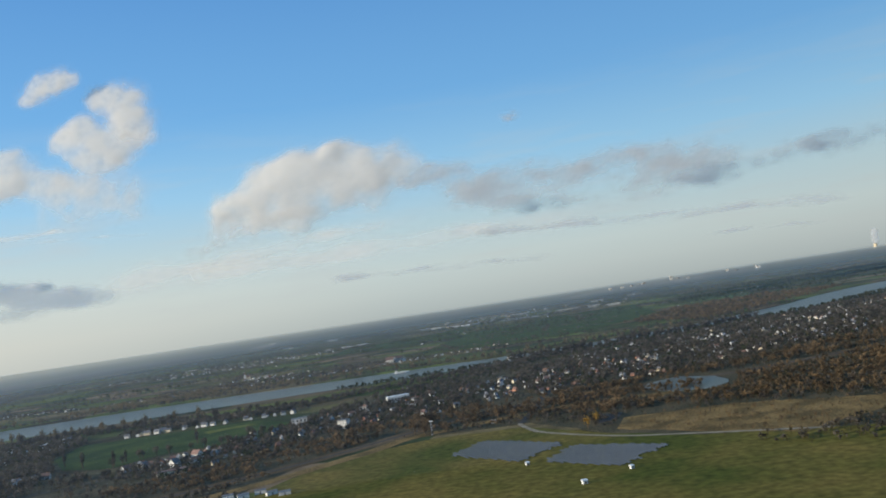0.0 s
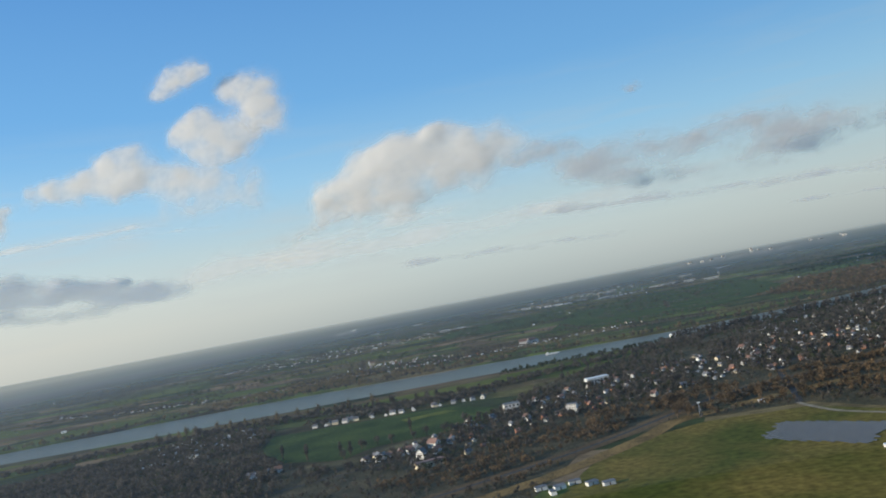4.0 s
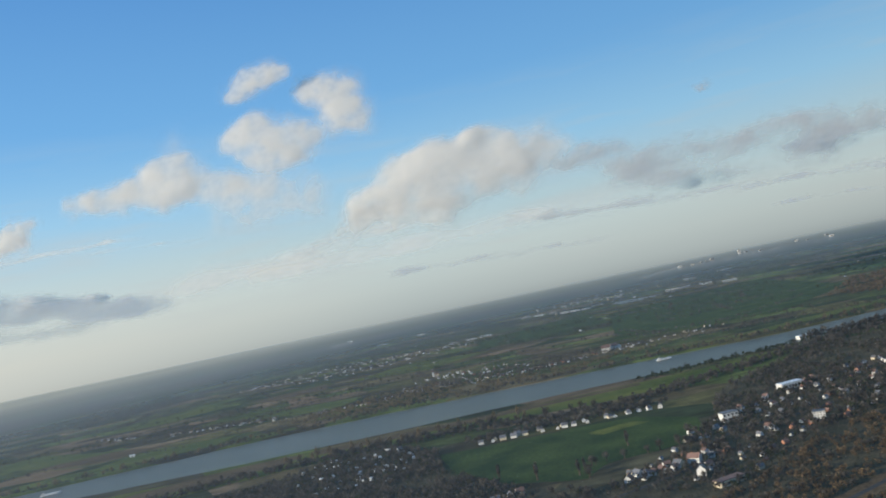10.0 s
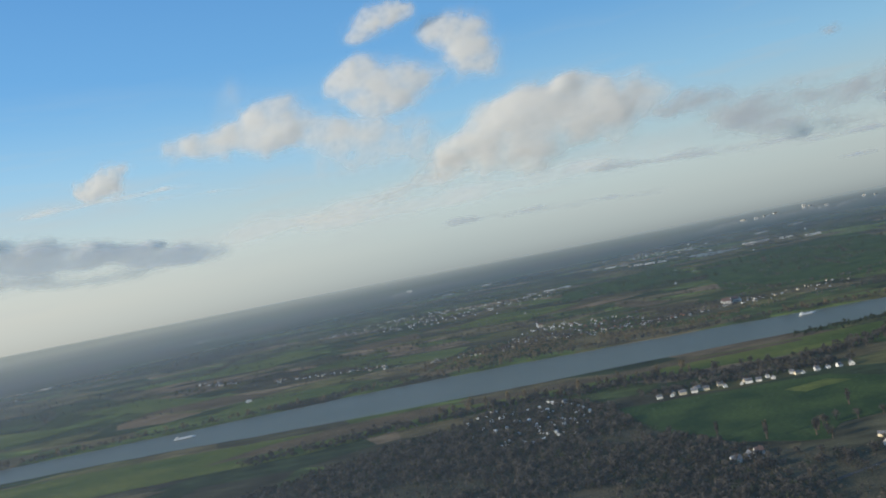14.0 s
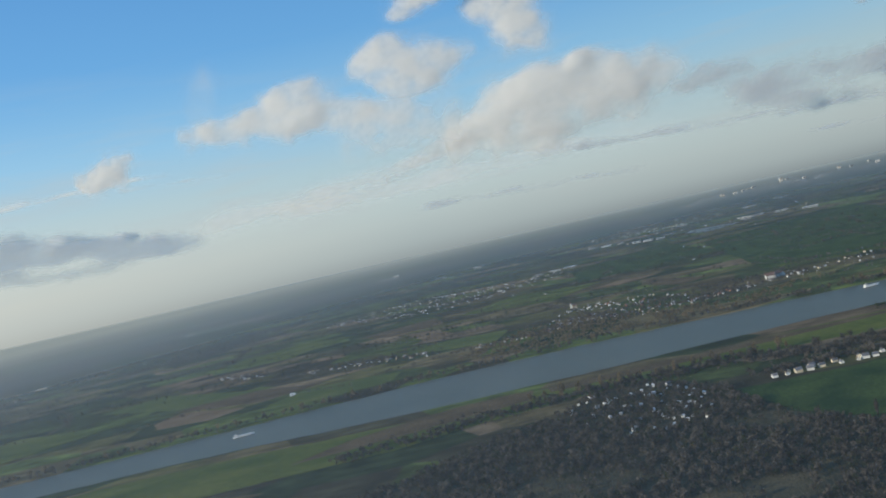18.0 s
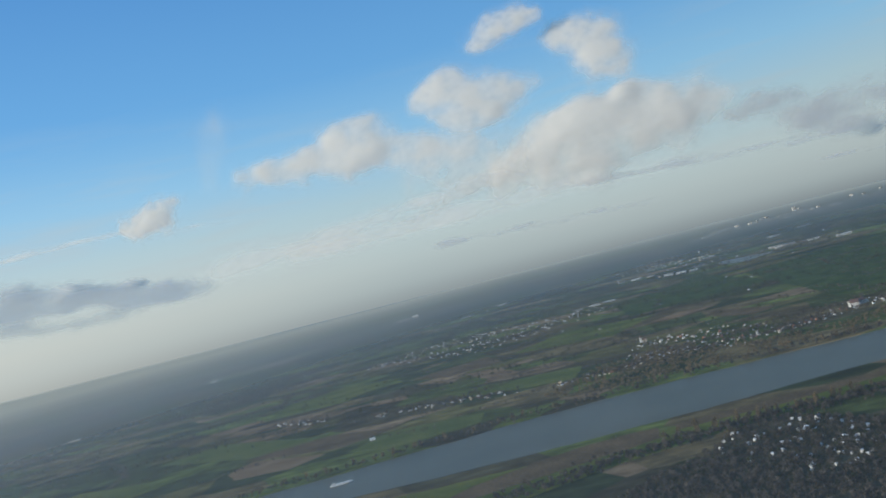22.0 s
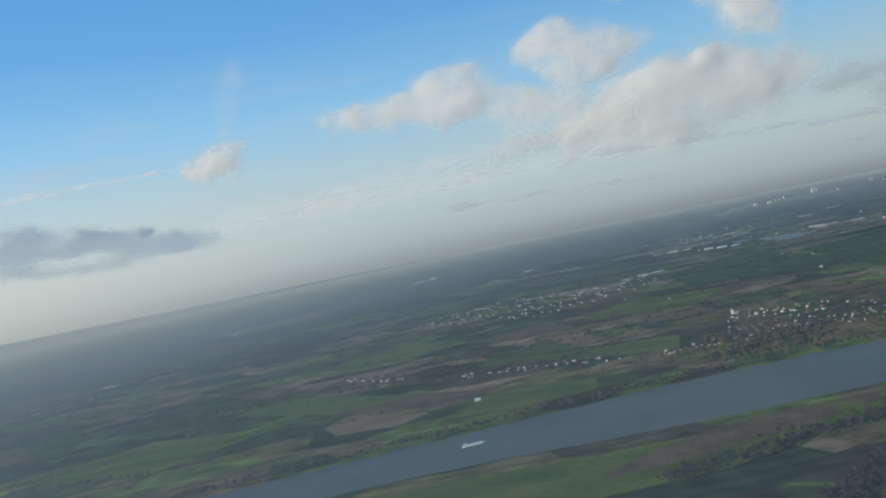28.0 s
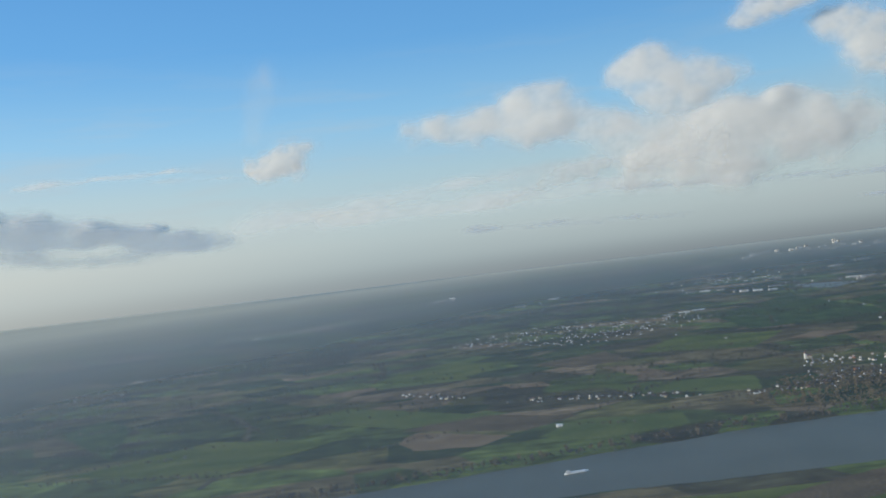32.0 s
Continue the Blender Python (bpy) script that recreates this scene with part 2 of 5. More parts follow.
M_LAND = farmland()
M_MEADOW = mat("hill grass", (0.058, 0.066, 0.010), (0.140, 0.104, 0.024), 0.022, 0.95, fine=0.4)
M_GOLD = mat("dry grass", (0.095, 0.066, 0.026), (0.215, 0.140, 0.054), 0.07, 0.95, fine=0.5)
M_GREEN = mat("wet pasture", (0.019, 0.040, 0.009), (0.050, 0.074, 0.016), 0.03, 0.95, fine=0.35)
M_BRIGHT = mat("winter wheat", (0.064, 0.084, 0.020), (0.100, 0.114, 0.030), 0.02, 0.95, fine=0.3)
M_DIKE = mat("dike grass", (0.052, 0.072, 0.012), (0.112, 0.120, 0.024), 0.025, 0.95, fine=0.3, stretch=(0.4, 1, 1))
M_SOIL = mat("ploughed soil", (0.135, 0.088, 0.048), (0.20, 0.136, 0.078), 0.03, 0.95, fine=0.2)
M_FALLOW = mat("fallow earth", (0.072, 0.050, 0.027), (0.120, 0.084, 0.046), 0.03, 0.95, fine=0.35)
M_SCRUB = mat("winter scrub soil", (0.042, 0.041, 0.024), (0.094, 0.075, 0.042), 0.06, 0.95, fine=0.55)
M_SAND = mat("gravel path", (0.19, 0.16, 0.11), (0.27, 0.23, 0.17), 0.2, 0.95)
M_ROAD = mat("asphalt", (0.040, 0.040, 0.040), (0.066, 0.064, 0.061), 0.4, 0.92)
M_WATER = mat("river water", (0.068, 0.072, 0.054), (0.088, 0.090, 0.070), 0.012, 0.3)
M_WATER.node_tree.nodes["Principled BSDF"].inputs["IOR"].default_value = 1.12
M_RUSSET = mat("russet twigs", (0.070, 0.053, 0.034), (0.210, 0.142, 0.078), 0.14, 0.9, island=0.3, lo=0.38, hi=0.64)
M_BARE = mat("bare twigs", (0.052, 0.047, 0.041), (0.150, 0.128, 0.102), 0.16, 0.9, island=0.3, lo=0.38, hi=0.66)
M_DARK = mat("evergreen needles", (0.026, 0.033, 0.018), (0.070, 0.076, 0.040), 0.1, 0.9, island=0.25)
M_BUSH = mat("olive undergrowth", (0.034, 0.034, 0.020), (0.098, 0.082, 0.046), 0.12, 0.9, island=0.25)
M_WILLOW = mat("pale willow twigs", (0.115, 0.094, 0.056), (0.235, 0.180, 0.108), 0.1, 0.9, island=0.35)
for leaf_matter in (M_RUSSET, M_BARE, M_DARK, M_WILLOW, M_BUSH):
    leafy(leaf_matter)
M_BARK = mat("bark", (0.05, 0.04, 0.03), (0.10, 0.08, 0.06), 3, 0.95, bump=0.4)
M_WHITE = object_tint(mat("white plaster", (0.54, 0.53, 0.50), (0.66, 0.645, 0.61), 0.6, 0.85, fine=0.06), 0.2)
M_BRICK = object_tint(mat("brick wall", (0.26, 0.12, 0.075), (0.38, 0.19, 0.12), 0.8, 0.9, fine=0.1), 0.25)
M_CREAM = object_tint(mat("cream plaster", (0.52, 0.44, 0.30), (0.66, 0.57, 0.42), 0.6, 0.85, fine=0.06), 0.2)
M_TILE = object_tint(mat("red roof tiles", (0.105, 0.062, 0.048), (0.165, 0.095, 0.072), 1.2, 0.8, fine=0.15), 0.3)
M_SLATE = object_tint(mat("grey roof tiles", (0.07, 0.07, 0.075), (0.14, 0.14, 0.145), 1.2, 0.55, fine=0.15), 0.35)
M_GLASS = mat("dark window glass", (0.02, 0.025, 0.03), (0.035, 0.04, 0.045), 1, 0.08)
M_METAL = mat("pale roof sheet", (0.55, 0.57, 0.58), (0.72, 0.73, 0.73), 0.2, 0.4, fine=0.05)
M_PANEL = mat("solar cells", (0.060, 0.074, 0.096), (0.085, 0.102, 0.128), 2, 0.5)
M_PANEL.node_tree.nodes["Principled BSDF"].inputs["IOR"].default_value = 1.06
M_STEEL = mat("galvanised steel", (0.32, 0.33, 0.34), (0.45, 0.46, 0.46), 3, 0.45, 0.6)
M_FRAME = mat("silver panel edge", (0.12, 0.13, 0.14), (0.18, 0.19, 0.20), 3, 0.45, 0.3)
M_DOOR = mat("dark door", (0.06, 0.035, 0.02), (0.09, 0.055, 0.035), 2, 0.6)
M_FARWALL = mat("weathered far walls", (0.30, 0.295, 0.28), (0.64, 0.63, 0.60), 0.05, 0.85, island=0.5, lo=0.42, hi=0.62)
M_HULL = mat("ship paint", (0.55, 0.56, 0.56), (0.72, 0.72, 0.70), 1, 0.5)


def cloud_matter(name, through_light, tone, grain, fray_by=0.5, full=1.0, detail=4):
    """Droplets: white to grey, the tone holding part of the cloud's sun or shade, letting light through, fraying out
    where the cloud thins; grain is the size of its curls per metre.
    """
    m = bpy.data.materials.new(name)
    m.use_nodes = True
    nt = m.node_tree
    N, K = nt.nodes, nt.links.new
    N.remove(N["Principled BSDF"])
    out = N["Material Output"]
    at = N.new("ShaderNodeAttribute")
    at.attribute_name = "cloudiness"
    geo = N.new("ShaderNodeNewGeometry")
    nz = N.new("ShaderNodeTexNoise")
    nz.inputs["Scale"].default_value, nz.inputs["Detail"].default_value, nz.inputs["Roughness"].default_value = grain, detail, 0.45
    nz.inputs["Distortion"].default_value = 0.3
    K(geo.outputs["Position"], nz.inputs["Vector"])
    fray = N.new("ShaderNodeMath")
    fray.operation = "MULTIPLY_ADD"
    fray.inputs[1].default_value, fray.inputs[2].default_value = fray_by, -0.5 * fray_by
    K(nz.outputs["Fac"], fray.inputs[0])
    sm = N.new("ShaderNodeMath")
    sm.operation = "ADD"
    K(fray.outputs[0], sm.inputs[0]), K(at.outputs["Fac"], sm.inputs[1])
    al = N.new("ShaderNodeMapRange")
    al.interpolation_type = "SMOOTHSTEP"
    al.inputs["From Min"].default_value, al.inputs["From Max"].default_value = 0.14 * fray_by - 0.03, full
    al.inputs["To Max"].default_value = 0.93
    K(sm.outputs[0], al.inputs["Value"])
    edge = N.new("ShaderNodeMapRange")
    edge.interpolation_type = "SMOOTHSTEP"
    edge.inputs["From Min"].default_value, edge.inputs["From Max"].default_value = 0.02, 0.75 * full
    K(at.outputs["Fac"], edge.inputs["Value"])
    ed = N.new("ShaderNodeMath")
    ed.operation = "MULTIPLY"
    K(al.outputs[0], ed.inputs[0]), K(edge.outputs[0], ed.inputs[1])
    df, tr, tp = N.new("ShaderNodeBsdfDiffuse"), N.new("ShaderNodeBsdfTranslucent"), N.new("ShaderNodeBsdfTransparent")
    df.inputs[0].default_value = tr.inputs[0].default_value = (*tone, 1)
    a, b = N.new("ShaderNodeMixShader"), N.new("ShaderNodeMixShader")
    a.inputs[0].default_value = through_light
    K(df.outputs[0], a.inputs[1]), K(tr.outputs[0], a.inputs[2])
    K(ed.outputs[0], b.inputs[0]), K(tp.outputs[0], b.inputs[1]), K(a.outputs[0], b.inputs[2])
    K(b.outputs[0], out.inputs["Surface"])
    return m


# Each bank's shade or sunlight is put partly into its tone.
M_CLOUD = cloud_matter("cloud droplets", 0.5, (0.84, 0.80, 0.745), 0.018)
M_CUMULUS = cloud_matter("cumulus droplets", 0.45, (0.72, 0.69, 0.65), 0.012)
M_VEIL = cloud_matter("thin cloud droplets", 0.55, (0.78, 0.76, 0.735), 0.012, 0.5, 0.9)
M_BANK = cloud_matter("shaded far droplets", 0.55, (0.74, 0.73, 0.715), 0.004, 0.3, 0.8, 2)
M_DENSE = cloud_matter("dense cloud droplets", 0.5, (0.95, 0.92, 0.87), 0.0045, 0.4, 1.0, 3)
M_CREST = cloud_matter("sunlit far droplets", 0.4, (0.92, 0.88, 0.81), 0.004, 0.25, 0.75, 2)


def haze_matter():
    """A thin flat sheet coloured as aerial haze: it turns denser away from the river and towards the sun, and its tint
    warms that way.
    """
    m = bpy.data.materials.new("distance haze sheet")
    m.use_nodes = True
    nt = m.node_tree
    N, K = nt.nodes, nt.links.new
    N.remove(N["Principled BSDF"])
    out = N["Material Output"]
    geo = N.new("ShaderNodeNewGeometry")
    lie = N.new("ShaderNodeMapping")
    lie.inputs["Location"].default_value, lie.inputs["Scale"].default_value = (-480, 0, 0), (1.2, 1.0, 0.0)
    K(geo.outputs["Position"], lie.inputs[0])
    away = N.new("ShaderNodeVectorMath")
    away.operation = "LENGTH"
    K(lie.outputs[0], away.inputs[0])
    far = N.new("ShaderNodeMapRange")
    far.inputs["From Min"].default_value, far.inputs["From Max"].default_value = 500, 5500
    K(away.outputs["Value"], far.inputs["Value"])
    # Haze painted as opacity that grows with distance.
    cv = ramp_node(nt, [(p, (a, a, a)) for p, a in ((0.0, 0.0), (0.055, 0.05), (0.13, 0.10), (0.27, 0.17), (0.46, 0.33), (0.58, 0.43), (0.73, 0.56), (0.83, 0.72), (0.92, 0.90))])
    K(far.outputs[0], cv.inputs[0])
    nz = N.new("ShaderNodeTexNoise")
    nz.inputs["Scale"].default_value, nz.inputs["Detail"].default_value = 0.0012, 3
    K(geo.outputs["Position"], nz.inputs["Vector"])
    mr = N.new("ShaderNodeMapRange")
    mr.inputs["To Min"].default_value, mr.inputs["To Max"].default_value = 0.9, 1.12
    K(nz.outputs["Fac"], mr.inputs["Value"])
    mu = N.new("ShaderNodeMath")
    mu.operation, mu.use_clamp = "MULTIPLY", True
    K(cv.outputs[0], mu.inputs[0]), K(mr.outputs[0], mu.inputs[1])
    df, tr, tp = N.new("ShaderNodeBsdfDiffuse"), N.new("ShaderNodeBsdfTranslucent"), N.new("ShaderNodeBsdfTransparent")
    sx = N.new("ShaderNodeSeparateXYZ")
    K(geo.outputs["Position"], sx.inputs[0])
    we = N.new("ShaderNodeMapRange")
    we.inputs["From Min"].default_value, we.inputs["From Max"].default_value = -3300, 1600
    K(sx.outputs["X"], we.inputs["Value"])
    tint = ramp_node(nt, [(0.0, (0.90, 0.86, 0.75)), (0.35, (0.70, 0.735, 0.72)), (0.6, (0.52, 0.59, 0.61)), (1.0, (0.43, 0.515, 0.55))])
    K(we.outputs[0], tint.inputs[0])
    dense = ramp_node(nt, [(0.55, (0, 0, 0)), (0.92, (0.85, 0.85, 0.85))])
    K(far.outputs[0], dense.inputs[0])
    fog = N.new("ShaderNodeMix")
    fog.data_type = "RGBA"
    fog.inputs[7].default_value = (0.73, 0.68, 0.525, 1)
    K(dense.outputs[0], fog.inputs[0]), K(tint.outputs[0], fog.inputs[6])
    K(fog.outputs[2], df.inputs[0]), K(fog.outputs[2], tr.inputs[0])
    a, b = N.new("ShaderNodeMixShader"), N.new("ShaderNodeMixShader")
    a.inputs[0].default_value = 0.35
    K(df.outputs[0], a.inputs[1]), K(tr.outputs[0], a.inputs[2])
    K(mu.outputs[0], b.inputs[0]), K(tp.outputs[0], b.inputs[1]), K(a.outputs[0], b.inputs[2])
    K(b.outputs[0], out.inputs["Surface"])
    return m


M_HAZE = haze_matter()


# ---- helpers for meshes ----
def mesh_object(name, verts, faces, material, parent=None, smooth=False):
    me = bpy.data.meshes.new(name)
    me.from_pydata(verts, [], faces)
    me.materials.append(material)
    if smooth:
        me.polygons.foreach_set("use_smooth", [True] * len(me.polygons))
    me.update()
    ob = new(name, me)
    ob.parent = parent
    return ob


def part(name, bm, material, parent, label=""):
    me = bpy.data.meshes.new(name)
    bm.to_mesh(me)
    bm.free()
    me.materials.append(material)
    ob = new(name, me)
    ob.parent = parent
    return tagged(ob, label)


def box(bm, x0, x1, y0, y1, z0, z1):
    v = [bm.verts.new(p) for p in ((x0, y0, z0), (x1, y0, z0), (x1, y1, z0), (x0, y1, z0), (x0, y0, z1), (x1, y0, z1), (x1, y1, z1), (x0, y1, z1))]
    for f in ((3, 2, 1, 0), (4, 5, 6, 7), (0, 1, 5, 4), (1, 2, 6, 5), (2, 3, 7, 6), (3, 0, 4, 7)):
        bm.faces.new([v[i] for i in f])
    return v


def boxed(*a):
    bm = bmesh.new()
    box(bm, *a)
    return bm


def curve_at(points, x):
    xs, ys = zip(*points)
    return float(np.interp(x, xs, ys))


def inside(p, poly):
    x, y = p
    hit = False
    for (x0, y0), (x1, y1) in zip(poly, poly[1:] + poly[:1]):
        if (y0 > y) != (y1 > y) and x < x0 + (y - y0) * (x1 - x0) / (y1 - y0):
            hit = not hit
    return hit


# ---- ground and river ----
NEAR = [(-6000, 500), (-1500, 690), (-900, 790), (-700, 812), (-550, 806), (-400, 810), (-200, 832), (0, 850), (100, 866), (250, 915), (420, 1012), (560, 1130), (800, 1270), (1500, 1400), (6000, 1900)]
FAR = [(-6000, 620), (-1500, 800), (-900, 880), (-700, 912), (-550, 945), (-400, 960), (-200, 962), (0, 955), (100, 952), (300, 1028), (450, 1160), (570, 1310), (800, 1440), (1500, 1560), (6000, 2060)]


def bank(points, x):
    ys = [curve_at(points, x + d) for d in (-60, -30, 0, 30, 60)]
    return sum(ys) / 5 + 5 * noise.noise((x * 0.013, points[0][1], 0)) + 2.5 * noise.noise((x * 0.05, points[0][1], 3))


def build_ground():
    xs = sorted(set([-6500, -5000, -4500, -4000, -3500, -3000, -2500, -2000, -1600, -1300] + list(range(-1100, 901, 12)) + [1000, 1200, 1500, 2000, 2500, 3000, 3500, 4000, 5000, 6500]))
    verts, faces = [], []
    for x in xs:
        n, f = bank(NEAR, x), bank(FAR, x)
        rows = [(-3500, 0), (-500, 0), (200, 0), (n - 60, 0), (n - 8, 0.2), (n, -0.3), (n + 4, -2.5), (f - 4, -2.5), (f, -0.3), (f + 8, 0.2), (f + 60, 0), (f + 400, 0), (2600, 0), (3000, 0), (3400, 0), (3800, 0), (4200, 0), (4600, 0), (5000, 0), (6500, 0)]
        verts += [(x, y, z) for y, z in rows]
    k = 20
    for i in range(len(xs) - 1):
        for j in range(k - 1):
            a = i * k + j
            faces.append((a, a + k, a + k + 1, a + 1))
    tagged(mesh_object("ground", verts, faces, M_LAND), "flat winter farmland in green and brown parcels", "ground", kind="structure")
    verts, faces = [], []
    for i, x in enumerate(xs):
        verts += [(x, bank(NEAR, x) - 1, -0.8), (x, bank(FAR, x) + 1, -0.8)]
        if i:
            faces.append((2 * i - 2, 2 * i, 2 * i + 1, 2 * i - 1))
    tagged(mesh_object("water", verts, faces, M_WATER), "broad grey river with a calm surface", "river", kind="structure")


build_ground()


def plate(name, poly, z, material, label, category="field", rough=2.0):
    """A parcel of land with an uneven edge, lying on the ground."""
    pts = []
    for (x0, y0), (x1, y1) in zip(poly, poly[1:] + poly[:1]):
        n = max(2, int(math.hypot(x1 - x0, y1 - y0) / 8))
        for i in range(n):
            u = i / n
            x, y = x0 + (x1 - x0) * u, y0 + (y1 - y0) * u
            pts.append((x + rough * noise.noise((x * 0.07, y * 0.07, 1)), y + rough * noise.noise((x * 0.07, y * 0.07, 7)), z))
    bm = bmesh.new()
    top = [bm.verts.new(p) for p in pts]
    low = [bm.verts.new((p[0], p[1], -0.2)) for p in pts]
    f = bm.faces.new(top)
    for i in range(len(top)):
        j = (i + 1) % len(top)
        bm.faces.new((low[i], low[j], top[j], top[i]))
    bmesh.ops.recalc_face_normals(bm, faces=bm.faces[:])
    bmesh.ops.triangulate(bm, faces=[f])
    me = bpy.data.meshes.new(name)
    bm.to_mesh(me)
    bm.free()
    me.materials.append(material)
    return tagged(new(name, me), label, category, kind="structure")


def strip(name, pts, width, z, material, label, category):
    """A road, path or bank of even width along a line."""
    verts, faces = [], []
    for i, (x, y) in enumerate(pts):
        a, b = pts[max(i - 1, 0)], pts[min(i + 1, len(pts) - 1)]
        d = Vector((b[0] - a[0], b[1] - a[1], 0)).normalized()
        s = Vector((-d.y, d.x, 0)) * width / 2
        verts += [(x + s.x, y + s.y, z), (x - s.x, y - s.y, z)]
        if i:
            faces.append((2 * i - 2, 2 * i - 1, 2 * i + 1, 2 * i))
    return tagged(mesh_object(name, verts, faces, material), label, category, kind="structure")


def smooth_line(pts, n=8):
    out = []
    P = [pts[0]] + list(pts) + [pts[-1]]
    for i in range(1, len(P) - 2):
        for k in range(n):
            t = k / n
            out.append(tuple(0.5 * (2 * P[i][c] + (P[i + 1][c] - P[i - 1][c]) * t + (2 * P[i - 1][c] - 5 * P[i][c] + 4 * P[i + 1][c] - P[i + 2][c]) * t * t + (3 * P[i][c] - P[i - 1][c] - 3 * P[i + 1][c] + P[i + 2][c]) * t ** 3) for c in (0, 1)))
    return out + [tuple(pts[-1])]


VILLAGE = [(-205, 470), (-160, 510), (-115, 590), (-95, 660), (-67, 712), (91, 850), (241, 900), (430, 985), (600, 1080), (640, 900), (424, 790), (313, 643), (135, 556), (15, 543), (-82, 503), (-149, 426)]
SCRUB = [(-330, 330), (-260, 480), (-205, 470), (-149, 426), (-82, 503), (15, 543), (135, 556), (313, 643), (640, 900), (800, 700), (500, 380), (250, 250), (110, 300), (60, 372), (30, 436), (-30, 444), (-80, 414), (-110, 330), (-200, 260)]
WOODS_LEFT = [(-640, 460), (-540, 580), (-440, 665), (-395, 695), (-362, 735), (-330, 735), (-292, 665), (-284, 590), (-250, 520), (-205, 470), (-260, 400), (-420, 380)]
plate("village_ground", VILLAGE, 0.05, M_SCRUB, "dark winter gardens between the village houses", "ground")
plate("scrub_ground", SCRUB, 0.09, M_SCRUB, "brown winter scrubland beside the railway", "ground")
plate("woodland_ground", WOODS_LEFT, 0.07, M_SCRUB, "dark woodland floor under bare trees", "ground")
plate("meadow", [(-115, 300), (-92, 347), (-72, 404), (-21, 433), (26, 427), (56, 378), (88, 343), (150, 310), (260, 270), (260, 150), (-60, 150)], 0.13, M_MEADOW, "olive grass meadow on the covered landfill", "meadow")
plate("meadow", [(62, 385), (72, 411), (121, 405), (150, 386), (190, 360), (120, 320), (99, 338)], 0.14, M_GOLD, "golden dry grass clearing among russet trees", "meadow")
plate("pasture", [(-290, 655), (-259, 652), (-154, 648), (-122, 604), (-131, 548), (-160, 532), (-192, 528), (-208, 502), (-247, 524), (-280, 588)], 0.11, M_GREEN, "dark green wet pasture below the houses", "pasture")
plate("fallow_field", [(-190, 622), (-160, 634), (-150, 620), (-182, 608)], 0.17, M_DIKE, "pale worn patch in the pasture", "field")
DIKE = [(x, bank(NEAR, x) - 8) for x in range(-900, 121, 20)]
plate("river_meadow", DIKE + [(110, 850), (0, 800), (-70, 750), (-160, 742), (-270, 742), (-400, 735), (-520, 690), (-900, 650)], 0.10, M_DIKE, "green river meadow along the dike", "meadow")
plate("fallow_field", [(-600, 712), (-560, 752), (-504, 778), (-447, 796), (-412, 790), (-417, 756), (-460, 745), (-520, 728)], 0.16, M_FALLOW, "brown fallow strip on the river meadow", "field")
plate("fallow_field", [(-400, 786), (-320, 790), (-200, 796), (-120, 800), (-120, 790), (-200, 780), (-320, 768), (-400, 768)], 0.15, M_FALLOW, "brown fallow strip behind the dike", "field")
strip("dike_path", [(x, bank(NEAR, x) - 30) for x in range(-900, 101, 20)], 1.3, 0.2, M_FALLOW, "narrow earth track along the crest of the dike", "path")
strip("meadow_path", smooth_line([(24, 440), (27, 420), (34, 400), (60, 366), (90, 345), (130, 320)]), 2.6, 0.18, M_SAND, "pale gravel track round the solar park", "path")
strip("road", smooth_line([(25, 440), (35, 480), (45, 530), (60, 570), (100, 620)]), 3.5, 0.17, M_ROAD, "grey road stub leading to the village", "road")
# Flat dark patch beside the dry clearing.
plate("earth_plot", [(58, 404), (63, 431), (74, 428), (68, 410)], 0.2, M_ROAD, "dark patch between russet bushes", "plot", 1.0)
RAIL = smooth_line([(-260, 290), (-150, 368), (-99, 402), (-74, 422), (-45, 450), (-12, 484), (21, 508), (70, 520), (160, 516), (300, 560), (600, 690)])
CUT = smooth_line([(-180, 322), (-100, 372), (-52, 418), (-30, 446), (20, 466), (60, 478), (110, 470)])
strip("railway_bank", RAIL, 13, 0.16, M_FALLOW, "brown railway cutting through the scrub", "railway")
strip("railway_track", RAIL, 2.6, 0.2, M_ROAD, "dark railway track in its cutting", "railway")
strip("scrub_bank", CUT, 10, 0.168, M_GOLD, "dry russet bank beside the railway", "bank")
strip("road", smooth_line([(-250, 430), (-160, 480), (-120, 540), (-60, 560), (60, 640), (240, 760), (500, 960)]), 2.6, 0.19, M_ROAD, "village street between the houses", "road")

